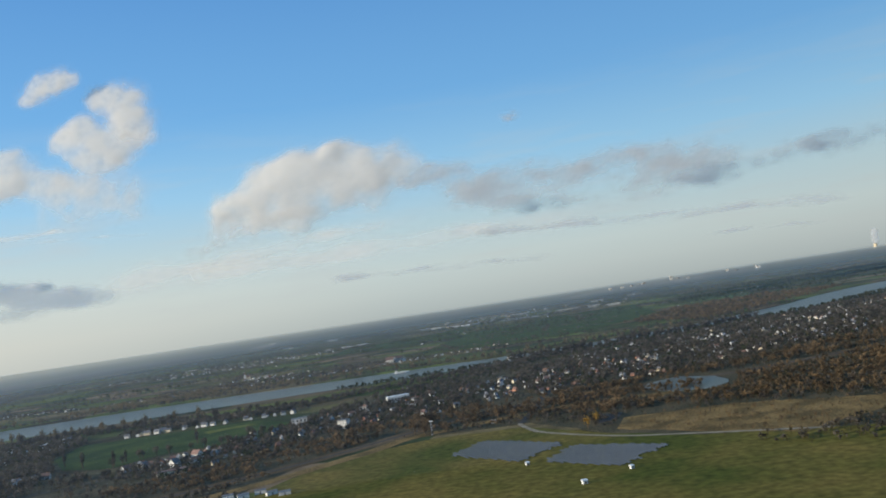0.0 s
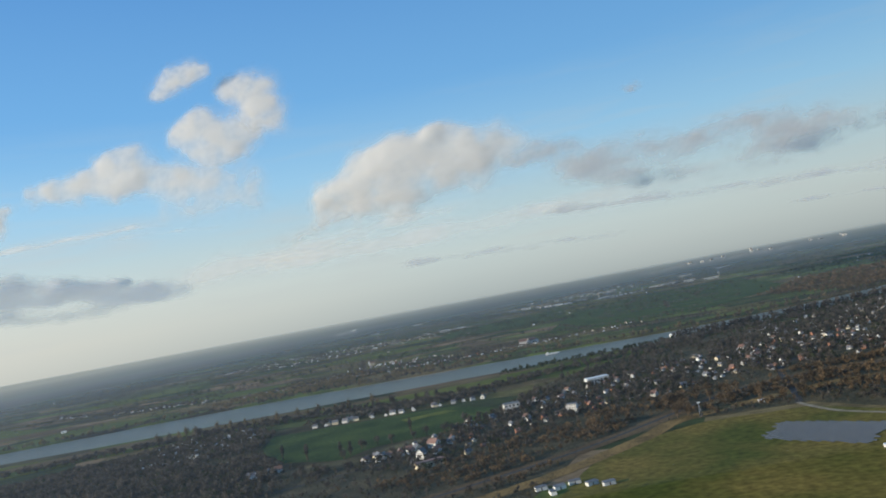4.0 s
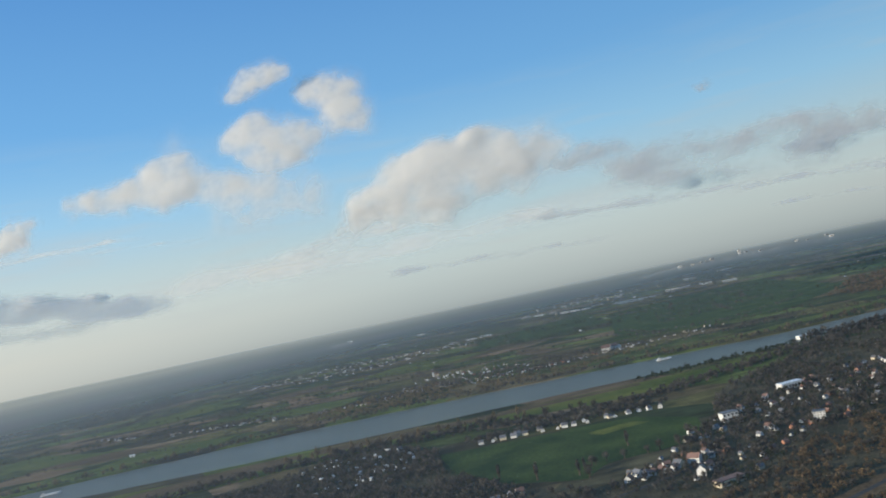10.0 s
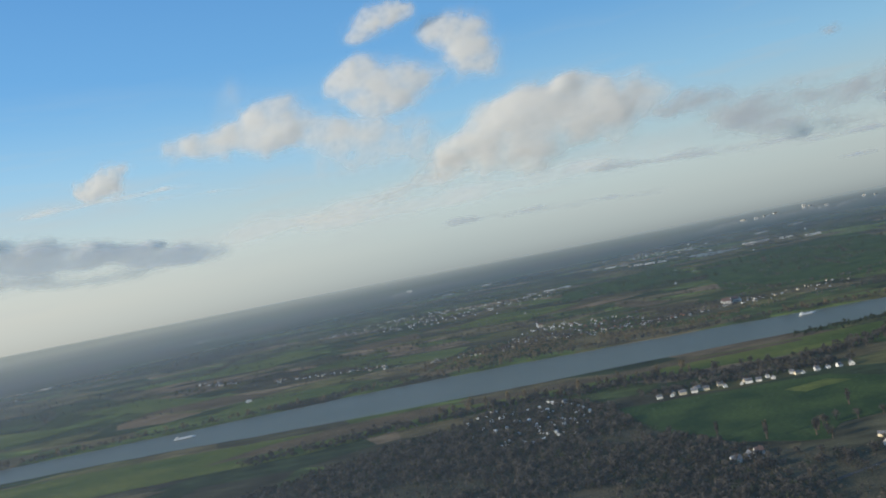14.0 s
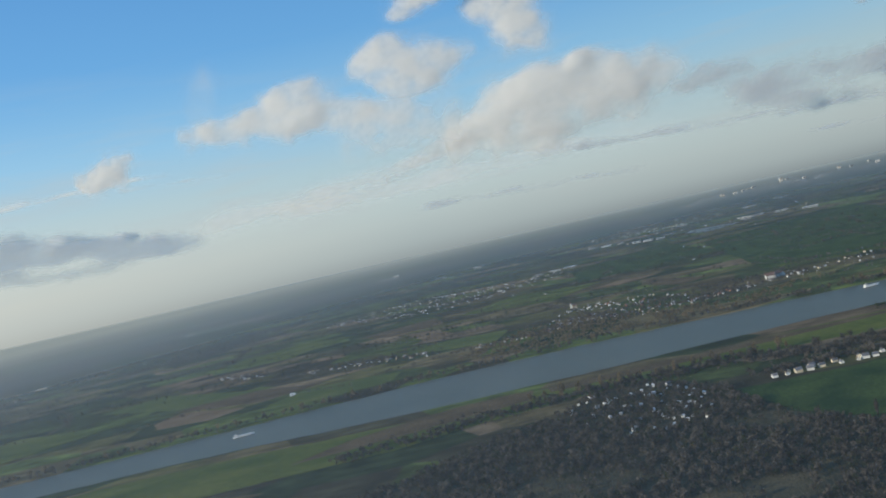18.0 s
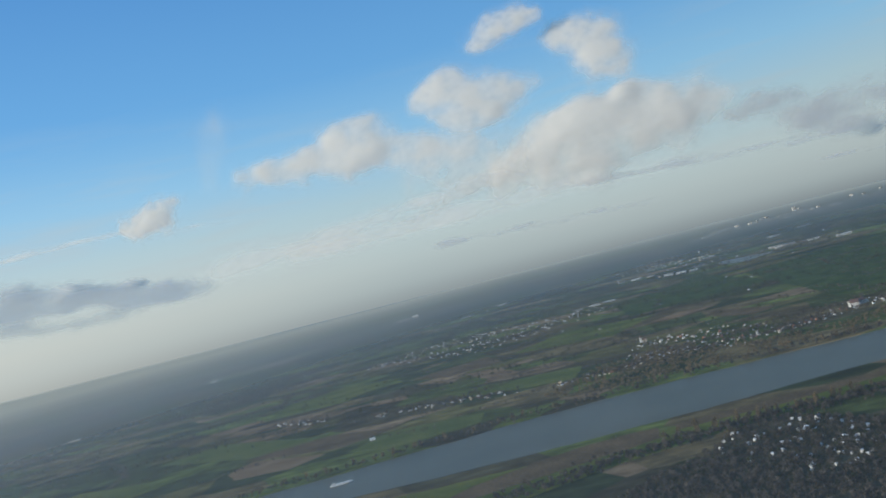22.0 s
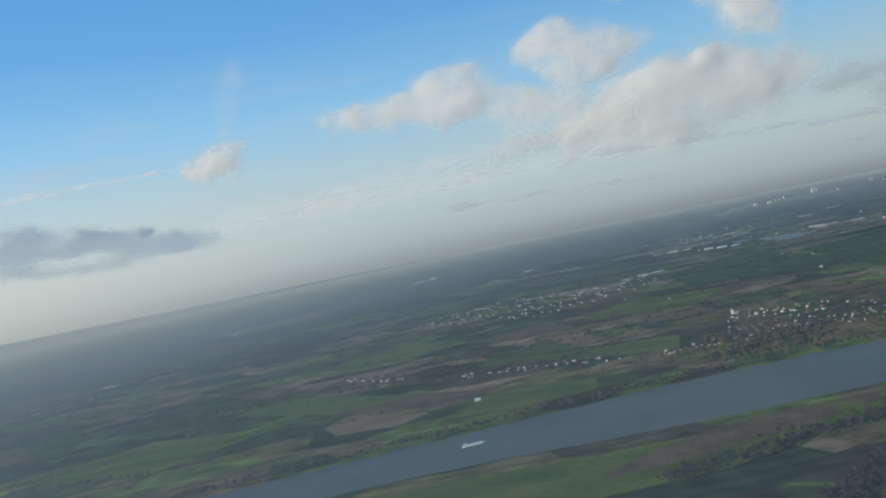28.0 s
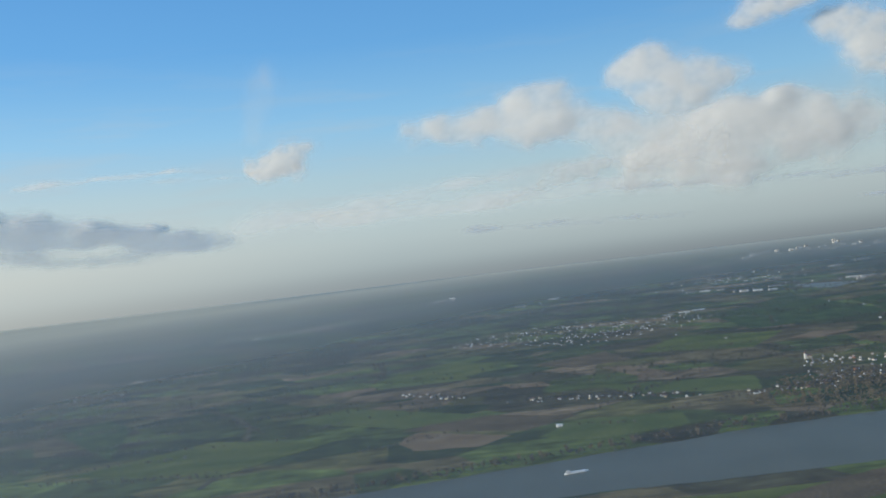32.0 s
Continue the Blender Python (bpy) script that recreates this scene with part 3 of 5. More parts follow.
FIELDS = [
    (M_SOIL, "pinkish brown ploughed field", [(-828, 1058), (-812, 1098), (-715, 1032), (-747, 1000), (-812, 1014)]),
    (M_FALLOW, "dark brown fallow field", [(-826, 1110), (-760, 1170), (-640, 1090), (-700, 1045)]),
    (M_SOIL, "brown ploughed field", [(-560, 1402), (-515, 1385), (-482, 1284), (-522, 1262)]),
    (M_BRIGHT, "bright green winter wheat field", [(-589, 1252), (-409, 1201), (-433, 1112), (-556, 1172)]),
    (M_FALLOW, "ochre stubble field", [(-180, 1440), (-122, 1300), (-163, 1270), (-195, 1345)]),
    (M_SOIL, "pale ploughed strip", [(-700, 1350), (-647, 1332), (-640, 1294), (-690, 1310)]),
    (M_BRIGHT, "bright green field", [(-972, 1243), (-906, 1300), (-727, 1146), (-824, 1128)]),
    (M_BRIGHT, "bright green riverside field", [(-690, 1010), (-640, 1068), (-541, 1046), (-549, 990), (-640, 975)]),
    (M_GREEN, "deep green pasture", [(-1311, 1360), (-1274, 1442), (-1206, 1353), (-1156, 1141)]),
    (M_GREEN, "deep green plain", [(-60, 1250), (40, 1900), (420, 2050), (330, 1400), (150, 1180)]),
    (M_GREEN, "dark green plain", [(-260, 1620), (-240, 1880), (20, 2150), (0, 1650)]),
    (M_DIKE, "light green field", [(-480, 1500), (-380, 1640), (-230, 1560), (-330, 1420)]),
    (M_FALLOW, "brown earth field", [(-640, 1500), (-520, 1560), (-500, 1440), (-590, 1420)]),
    (M_DIKE, "light green field", [(-900, 1500), (-780, 1640), (-660, 1560), (-760, 1440)]),
    (M_SOIL, "pale stubble strip", [(-260, 1470), (-200, 1510), (-150, 1480), (-220, 1440)]),
    (M_BRIGHT, "bright green strip by the river", [(-60, 1010), (60, 1020), (230, 1080), (220, 1050), (60, 985)]),
    (M_DIKE, "olive field", [(-1180, 1080), (-1050, 1180), (-900, 1100), (-1000, 1000)]),
]
for k, (material, label, poly) in enumerate(FIELDS):
    plate("field", poly, 0.12 + 0.015 * k, material, label + " on the far plain", "field", 4)
plate("pond", [(100, 500), (108, 522), (129, 536), (146, 512), (146, 488), (130, 462), (112, 470)], 0.22, M_WATER, "still pond among russet trees", "pond", 3)
plate("lake", [(118, 2350), (150, 2400), (250, 2310), (245, 2280), (150, 2200), (128, 2230)], 0.2, M_WATER, "distant lake shining between trees", "lake", 4)
strip("canal", smooth_line([(-1005, 960), (-1000, 1060), (-1030, 1270), (-1120, 1420)]), 7, 0.2, M_SCRUB, "dark drainage ditch between the fields", "ditch")


# ---- clouds ----
def cloud(x, y, z, puffs, label, seed, squash=0.8, base=0.75, deep=0.18, name="cloud", turn=0.0, matter=None, rag=1.0):
    """A billowing bank of droplets that swells towards the open side and frays out at its rim.
    puffs: (across, up, radius, body) in metres round the middle; squash: their height by their width; base: how flat they end below."""
    u0, u1 = min(p[0] - p[2] * 2.1 for p in puffs), max(p[0] + p[2] * 2.1 for p in puffs)
    v0, v1 = min(p[1] - p[2] * 2.0 * squash for p in puffs), max(p[1] + p[2] * 2.0 * squash for p in puffs)
    nx = 104
    nz = int(min(80, max(26, nx * (v1 - v0) / (u1 - u0) * 1.3)))
    verts, faces, dens = [], [], []
    mean = sum(p[2] for p in puffs) / len(puffs)
    k1, k2 = 0.55 / mean, 1.7 / mean
    for j in range(nz):
        for i in range(nx):
            u, v = u0 + (u1 - u0) * i / (nx - 1), v0 + (v1 - v0) * j / (nz - 1)
            q1 = (u * k1, v * k1 / squash, seed * 3.1)
            q2 = (u * k2, v * k2 / squash, seed * 1.7)
            wu = u + mean * (0.5 * noise.noise(q1) + 0.16 * noise.noise(q2))
            wv = v + mean * squash * (0.5 * noise.noise((q1[0] + 9, q1[1], q1[2])) + 0.16 * noise.noise((q2[0] + 9, q2[1], q2[2])))
            clear, lump = 1.0, 0.0
            for px, pz, pr, ps in puffs:
                dv = (wv - pz) / squash
                if dv < 0:
                    dv /= base
                q = ((wu - px) ** 2 + dv * dv) / (pr * pr)
                if q < 7:
                    e = math.exp(-0.6 * q)
                    clear *= 1 - min(0.98, ps * math.exp(-0.85 * q))
                    lump += (ps * pr * e) ** 2
            rough = noise.fractal((q2[0] * 0.8, q2[1] * 0.8, seed + 0.5), 0.9, 2.1, 3)
            d = (1 - clear) * (1 + 0.22 * rag * rough) + 0.05 * rag * rough * (1 - clear > 0.05)
            rim = min(1, 7 * min(i, nx - 1 - i) / nx, 7 * min(j, nz - 1 - j) / nz)
            d = max(0.0, min(1.1, d)) * rim
            dens.append(d)
            verts.append((u, -deep * (math.sqrt(lump) + 0.05 * mean * rough * min(1, 2 * d)), v))
    for j in range(nz - 1):
        for i in range(nx - 1):
            a = j * nx + i
            q = (a, a + 1, a + nx + 1, a + nx)
            if max(dens[k] for k in q) > 0.002:
                faces.append(q)
    ob = mesh_object(name, verts, faces, matter or M_CLOUD, smooth=True)
    at = ob.data.attributes.new("cloudiness", "FLOAT", "POINT")
    at.data.foreach_set("value", dens)
    ob.matrix_basis = pose(x, y, z, 0, 0, turn)
    return tagged(ob, label, "cloud", "clouds")


def row_of_puffs(start, end, n, radius, body, wave=0.25):
    """Puffs strung along a line, for streaks and banks."""
    return [(start[0] + (end[0] - start[0]) * k / (n - 1), start[1] + (end[1] - start[1]) * k / (n - 1) + wave * radius * 0.2 * math.sin(2.4 * k), radius * (0.8 + 0.3 * math.sin(1.7 * k + 1)), body * (0.8 + 0.3 * math.cos(2.1 * k))) for k in range(n)]


FAIR = "white fair-weather cloud lit by the low sun"
cloud(-433, 986, 374, [(-22, 0, 20, 0.8), (2, 6, 25, 0.85), (25, 11, 18, 0.7)], "small soft " + FAIR, 11, turn=-12)
cloud(-343, 985, 333, [(-26, 28, 23, 0.8), (-4, 23, 26, 0.8), (5, -4, 29, 0.9), (22, -18, 22, 0.7), (-17, 2, 18, 0.3)], "ragged slanting " + FAIR, 12, turn=-12, base=0.9)
cloud(-466, 1208, 356, [(-48, 11, 32, 0.9), (-9, 12, 37, 0.97), (28, -6, 37, 0.9), (65, -9, 30, 0.55), (-9, -12, 44, 0.7)], "broad puffed " + FAIR, 13, turn=-12)
cloud(-622, 1242, 358, [(-20, 9, 27, 0.97), (13, 4, 27, 0.97), (17, -29, 38, 0.95), (-24, -25, 34, 0.85), (-75, -21, 29, 0.9), (-123, -22, 28, 0.9), (-172, -22, 23, 0.85), (72, -46, 41, 0.6), (138, -58, 46, 0.55), (201, -77, 42, 0.42), (92, -80, 50, 0.4), (170, -95, 50, 0.35)], "tower-topped white cloud with a long tail in low sun", 14, squash=0.78, deep=0.28, turn=-12)
cloud(-980, 1485, 350, [(-18, -2, 32, 0.97), (6, -9, 30, 0.95), (23, 14, 25, 0.65), (50, 20, 18, 0.45), (-49, -3, 20, 0.6)], "small pinkish white cloud in the low sun", 17, turn=-12)
cloud(-300, 1620, 310, [(-104, -13, 51, 0.85), (-47, 6, 62, 0.95), (28, 30, 65, 0.97), (91, 33, 58, 0.97), (128, 51, 35, 0.97), (132, -6, 64, 0.92), (26, -28, 73, 0.88), (200, 29, 52, 0.85), (200, -17, 56, 0.75), (262, 10, 50, 0.55), (-131, -51, 37, 0.55), (-37, -51, 64, 0.5)], "large cream and grey cumulus with a bright crest", 18, squash=0.72, turn=-14, deep=0.33, matter=M_CUMULUS)
cloud(-526, 2134, 304, [(-20, 0, 60, 0.5), (60, 24, 70, 0.55), (-90, -20, 45, 0.4), (150, 40, 80, 0.45)], "pinkish torn skirt of the cumulus", 42, squash=0.45, turn=-10, matter=M_CUMULUS)
cloud(27, 1480, 284, [(-73, -1, 56, 0.5), (-2, 10, 47, 0.53), (50, -30, 57, 0.54), (102, -65, 48, 0.53), (172, -73, 48, 0.54), (235, -26, 58, 0.56), (332, -19, 59, 0.56), (415, -30, 50, 0.53), (134, -17, 66, 0.44), (468, -35, 60, 0.48), (278, -76, 59, 0.48), (25, -51, 67, 0.4), (363, -59, 67, 0.4)], "mottled grey bank of broken cloud", 19, squash=0.5, deep=0.12, matter=M_VEIL, rag=1.6)
cloud(1000, 2200, 322, row_of_puffs((-380, -30), (380, 40), 8, 90, 0.6), "broad grey bank of cloud", 22, squash=0.45, deep=0.2, turn=10, matter=M_VEIL, rag=1.4)
cloud(-18, 4640, 266, row_of_puffs((-520, 20), (520, -24), 9, 125, 0.42), "thin grey streak of cloud near the horizon", 34, squash=0.2, deep=0.1, matter=M_BANK)
cloud(1147, 4640, 374, row_of_puffs((-900, 46), (1080, -52), 14, 160, 0.46), "long dark streak of cloud above the horizon", 23, squash=0.2, deep=0.1, matter=M_BANK, rag=1.3)
cloud(1749, 4640, 223, row_of_puffs((-230, 12), (230, -12), 5, 90, 0.5), "short grey streak of cloud near the horizon", 21, squash=0.16, deep=0.1, matter=M_BANK)
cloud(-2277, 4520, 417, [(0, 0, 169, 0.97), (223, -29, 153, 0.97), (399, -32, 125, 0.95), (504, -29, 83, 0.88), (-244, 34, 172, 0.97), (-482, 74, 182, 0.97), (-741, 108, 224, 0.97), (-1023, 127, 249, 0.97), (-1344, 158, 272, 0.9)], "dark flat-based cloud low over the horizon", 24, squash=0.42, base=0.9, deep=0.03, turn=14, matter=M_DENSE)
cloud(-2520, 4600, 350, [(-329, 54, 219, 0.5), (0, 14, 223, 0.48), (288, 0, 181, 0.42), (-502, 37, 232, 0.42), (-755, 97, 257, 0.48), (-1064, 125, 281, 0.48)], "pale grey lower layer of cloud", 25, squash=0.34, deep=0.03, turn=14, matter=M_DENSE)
# Extra bright sheet imitates sunlight on the dark cloud's upper rim.
cloud(-2523, 4580, 509, [(-269, 52, 122, 0.9), (2, 5, 112, 0.95), (308, -47, 84, 0.9), (510, -72, 67, 0.95), (-536, 81, 144, 0.9), (138, -24, 89, 0.6)], "added bright sheet as the sunlit rim of the dark cloud", 31, squash=0.5, deep=0.3, turn=14, matter=M_CREST, rag=0.5)
cloud(-1480, 4000, 930, [(20, 60, 100, 0.2), (-30, -40, 95, 0.18), (-70, -120, 70, 0.16), (70, 130, 70, 0.16)], "faint upright wisp of high cloud", 27, squash=1.3, deep=0.05, matter=M_CREST, rag=0.3)
cloud(112, 1200, 310, [(0, 0, 17, 0.5), (16, 5, 13, 0.4)], "faint small puff of cloud", 28, squash=0.6, matter=M_VEIL)
cloud(-2401, 4640, 772, row_of_puffs((-420, 0), (420, -6), 8, 130, 0.4), "thin bright streak of high cloud", 32, squash=0.2, deep=0.05, matter=M_CREST, rag=0.3)
cloud(-1882, 4640, 716, row_of_puffs((-260, 10), (260, -30), 6, 90, 0.3), "thin pale streak of high cloud", 29, squash=0.2, deep=0.05, matter=M_CREST, rag=0.3)
cloud(-877, 4640, 498, row_of_puffs((-800, -60), (620, 40), 9, 230, 0.36), "long pale layer of cloud over the plain", 33, squash=0.34, deep=0.05, matter=M_CREST, rag=0.3)
cloud(-293, 4640, 415, row_of_puffs((-900, 0), (900, 20), 9, 280, 0.36), "pale hazy layer of cloud over the plain", 30, squash=0.3, deep=0.05, matter=M_CREST, rag=0.3)
# Added see-through sheet that imitates aerial haze above the land.
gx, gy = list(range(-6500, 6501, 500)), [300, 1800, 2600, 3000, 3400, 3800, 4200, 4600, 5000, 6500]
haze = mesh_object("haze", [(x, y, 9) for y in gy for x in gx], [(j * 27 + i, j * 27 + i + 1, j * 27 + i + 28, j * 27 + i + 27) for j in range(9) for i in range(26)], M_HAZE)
tagged(haze, "thin pale sheet standing in for haze over the plain", "haze", kind="stuff")


# ---- trees ----
def twig_cloud(rng, n, rx, rz, zc, leaf):
    """Small twig clumps as bent leaves of two triangles, scattered through an egg-shaped crown with gaps."""
    d = rng.normal(size=(n, 3))
    d /= np.linalg.norm(d, axis=1)[:, None]
    r = rng.uniform(0.35, 1.0, n) ** 0.6
    lob = 0.75 + 0.35 * np.sin(3 * np.arctan2(d[:, 1], d[:, 0]) + rng.uniform(0, 6.3))
    c = d * (r * lob)[:, None] * (rx, rx, rz) + (0, 0, zc)
    a, b = rng.normal(size=(n, 3)), rng.normal(size=(n, 3))
    a *= (leaf / np.linalg.norm(a, axis=1))[:, None]
    b *= (leaf / np.linalg.norm(b, axis=1))[:, None]
    b[:, 2] = np.abs(b[:, 2]) + 0.3 * leaf
    return np.stack([c - a, c - b * 0.6, c + a, c + b], 1)


def quads_object(name, quads, material, parent=None):
    me = bpy.data.meshes.new(name)
    n = len(quads)
    me.vertices.add(4 * n)
    me.vertices.foreach_set("co", np.ascontiguousarray(quads, np.float32).ravel())
    me.loops.add(4 * n)
    me.loops.foreach_set("vertex_index", np.arange(4 * n, dtype=np.int32))
    me.polygons.add(n)
    me.polygons.foreach_set("loop_start", np.arange(0, 4 * n, 4, dtype=np.int32))
    me.update(calc_edges=True)
    me.materials.append(material)
    ob = new(name, me)
    ob.parent = parent
    return ob


def trunk_quads(h, r):
    out = []
    for a in (0, 1.57):
        c, s = math.cos(a) * r, math.sin(a) * r
        out.append([(-c, -s, 0), (c, s, 0), (c * 0.3, s * 0.3, h), (-c * 0.3, -s * 0.3, h)])
    return np.array(out)


def scatter(poly, count, rng, avoid=()):
    x0, x1 = min(p[0] for p in poly), max(p[0] for p in poly)
    y0, y1 = min(p[1] for p in poly), max(p[1] for p in poly)
    out, tries = [], 0
    while len(out) < count and tries < count * 30:
        tries += 1
        p = (rng.uniform(x0, x1), rng.uniform(y0, y1))
        if inside(p, poly) and not any(inside(p, a) for a in avoid):
            if noise.noise((p[0] * 0.02, p[1] * 0.02, 5.0)) > -0.25 or rng.random() < 0.25:
                out.append(p)
    return out


def along(pts, step, jitter, rng):
    out = []
    for (x0, y0), (x1, y1) in zip(pts, pts[1:]):
        n = max(1, int(math.hypot(x1 - x0, y1 - y0) / step))
        for i in range(n):
            out.append((x0 + (x1 - x0) * (i + rng.random()) / n + rng.normal() * jitter, y0 + (y1 - y0) * (i + rng.random()) / n + rng.normal() * jitter))
    return out


def woods(name, spots, material, label, size, rng, leaves=33, tall=1.15):
    """Many trees too far off to count: trunks and crowns of twig clumps."""
    protos = []
    for k in range(6):
        q = twig_cloud(rng, leaves, 0.48, 0.40 * tall, 0.58 * tall, 0.145)
        protos.append(np.concatenate([q, trunk_quads(0.6 * tall, 0.045)]))
    allq = []
    for x, y in spots:
        q = protos[rng.integers(6)]
        s = size * rng.uniform(0.6, 1.3)
        a = rng.uniform(0, 6.28)
        R = np.array([[math.cos(a), -math.sin(a), 0], [math.sin(a), math.cos(a), 0], [0, 0, 1]])
        allq.append((q @ R.T) * s * np.array((1.15, 1.15, 1)) + (x, y, 0))
    ob = quads_object(name, np.concatenate(allq), material)
    return tagged(ob, label, "trees", kind="stuff")


rng = np.random.default_rng(7)
def beside(line, d):
    """The strip of land within d of a line."""
    side = lambda s: [(x + s * (b[1] - a[1]) / math.dist(a, b) * d, y - s * (b[0] - a[0]) / math.dist(a, b) * d) for (x, y), a, b in zip(line, [line[0]] + line[:-1], line[1:] + [line[-1]])]
    return side(1) + side(-1)[::-1]


TRACKS = [beside(RAIL, 7.5), beside(CUT, 5.5)]
ALLOT = [(-400, 690), (-360, 735), (-322, 712), (-300, 655), (-321, 590), (-367, 598), (-390, 640)]
POND = [(92, 495), (104, 530), (130, 545), (155, 515), (152, 480), (130, 452), (106, 462)]
GOLD = [(62, 385), (72, 411), (121, 405), (150, 386), (190, 360), (120, 320), (99, 338)]
RUSSET = [(50, 440), (55, 530), (100, 545), (164, 560), (313, 640), (430, 770), (640, 900), (760, 720), (480, 400), (250, 270), (150, 330), (190, 365), (129, 412)]
woods("russet_wood", scatter(RUSSET, 8500, rng, TRACKS + [POND, GOLD]), M_RUSSET, "russet autumn trees crowding round the pond", 2.9, rng, 22)
woods("scrub_wood", scatter(SCRUB, 6000, rng, TRACKS + [POND, GOLD, [(-115, 300), (-80, 410), (-21, 440), (30, 436), (90, 350), (110, 280), (0, 200)]]), M_BARE, "brown leafless scrub along the railway", 2.3, rng)
BAND = [(-200, 420), (-150, 425), (-82, 500), (15, 540), (140, 552), (130, 480), (30, 447), (-30, 448), (-80, 418), (-110, 370)]
woods("meadow_bushes", scatter(GOLD, 260, rng) + scatter([(90, 343), (150, 312), (240, 280), (200, 340), (120, 330)], 160, rng), M_RUSSET, "low russet bushes in the dry grass", 1.5, rng, 12)
woods("railway_bushes", scatter(BAND, 1000, rng, TRACKS), M_RUSSET, "russet bushes along the railway cutting", 2.4, rng)
woods("village_trees", scatter(VILLAGE, 6000, rng), M_BARE, "leafless garden trees between the village houses", 3.0, rng)
woods("undergrowth", scatter(VILLAGE, 6500, rng), M_BUSH, "olive garden hedges between the village houses", 2.3, rng, 9)
woods("scrub_undergrowth", scatter(SCRUB, 8000, rng, TRACKS + [POND, GOLD, [(-115, 300), (-80, 410), (-21, 440), (30, 436), (90, 350), (110, 280), (0, 200)]]), M_BUSH, "olive bramble thickets among the scrub", 2.2, rng, 9)
woods("wood_undergrowth", scatter(WOODS_LEFT, 6000, rng), M_BUSH, "olive thickets on the woodland floor", 2.4, rng, 9)
woods("village_conifers", scatter(VILLAGE, 1100, rng), M_DARK, "dark conifers in the village gardens", 2.8, rng, tall=1.2)
woods("bare_wood", scatter(WOODS_LEFT, 5200, rng, [ALLOT]) + scatter(ALLOT, 420, rng), M_BARE, "leafless woodland round the garden plots", 3.1, rng)
woods("dark_wood", scatter(WOODS_LEFT, 700, rng), M_DARK, "dark evergreen trees among the garden plots", 2.8, rng, tall=1.2)
woods("dike_trees", along([(-560, 690), (-430, 728), (-330, 742), (-270, 735), (-200, 700), (-130, 715), (-60, 760), (30, 815), (110, 860)], 0.7, 8, rng), M_BARE, "leafless trees lining the foot of the dike", 3.6, rng)
woods("row_trees", along([(-268, 676), (-130, 679)], 0.8, 3.5, rng), M_BARE, "leafless trees close behind the cottages", 3.8, rng)
woods("riverside_trees", along([(-120, 815), (0, 838), (100, 852), (250, 900), (420, 995), (560, 1110)], 1.3, 5, rng), M_DARK, "dark bushes on the river bank", 3.2, rng)
woods("bank_poplars", along([(x, bank(NEAR, x) - 7) for x in range(50, 330, 10)], 1.6, 3, rng), M_BARE, "tall leafless poplars on the near river bank", 6.2, rng, tall=1.3)
woods("bank_trees", along([(x, bank(FAR, x) + 14) for x in range(-1000, 460, 20)], 2.4, 8, rng), M_BARE, "leafless trees on the far river bank", 3.6, rng)
woods("bank_willows", along([(x, bank(FAR, x) + 12) for x in range(-1000, 300, 20)], 16, 6, rng), M_WILLOW, "pale willows on the far river bank", 4.6, rng)
FOOT = [(-480, 1040), (-400, 1150), (-330, 1150), (-240, 1060), (-150, 1040), (-60, 1090), (-40, 1060), (-160, 1000), (-330, 985), (-440, 1000)]
woods("orchard_trees", scatter(FOOT, 1100, rng), M_WILLOW, "leafless orchards round the far village", 3.0, rng)
woods("bend_wood", scatter([(300, 1060), (440, 1190), (570, 1340), (640, 1420), (560, 1560), (380, 1500), (240, 1250)], 1800, rng), M_RUSSET, "russet wood inside the river bend", 4.0, rng)
woods("town_trees", scatter([(-760, 1860), (-700, 2000), (-560, 2080), (-380, 1960), (-250, 1990), (-240, 1880), (-400, 1740), (-530, 1660)], 1100, rng) + scatter([(-1800, 1850), (-1650, 2100), (-1400, 1900), (-1340, 1680), (-1500, 1700)], 500, rng), M_BARE, "leafless garden trees of the town on the plain", 3.6, rng, 12)
woods("hamlet_trees", along([(-835, 1350), (-744, 1269)], 1.5, 9, rng) + along([(-690, 1205), (-564, 1162), (-510, 1120)], 1.5, 9, rng) + along([(-470, 1087), (-385, 1110)], 1.5, 9, rng) + along([(-385, 1090), (-330, 1140), (-270, 1090), (-200, 1095), (-120, 1110), (-40, 1140)], 1.2, 12, rng), M_BARE, "leafless garden trees of the hamlets", 3.0, rng, 14)
hedges, dark = [], []
for k in range(640):
    x, y = rng.uniform(-2600, 1500), 1020 + 2900 * rng.random() ** 1.3
    a = rng.normal(0.25, 0.35) + (1.57 if rng.random() < 0.2 else 0)
    ln = rng.uniform(60, 260)
    hedges += along([(x, y), (x + ln * math.cos(a), y + ln * math.sin(a))], 5.5, 2.0, rng)
for k in range(280):
    x, y, r = rng.uniform(-2600, 1800), 1250 + 2700 * rng.random(), rng.uniform(20, 75)
    dark += [(x + rng.normal() * r * 1.6, y + rng.normal() * r * 0.5) for _ in range(int(r * 0.6))]
hedges = [p for p in hedges if p[1] > bank(FAR, p[0]) + 20]
dark = [p for p in dark if p[1] > bank(FAR, p[0]) + 60]
woods("hedgerows", hedges, M_BARE, "leafless hedgerows between the fields", 4.2, rng, 14)
woods("far_woods", dark, M_DARK, "dark copses on the distant plain", 5.0, rng, 16)


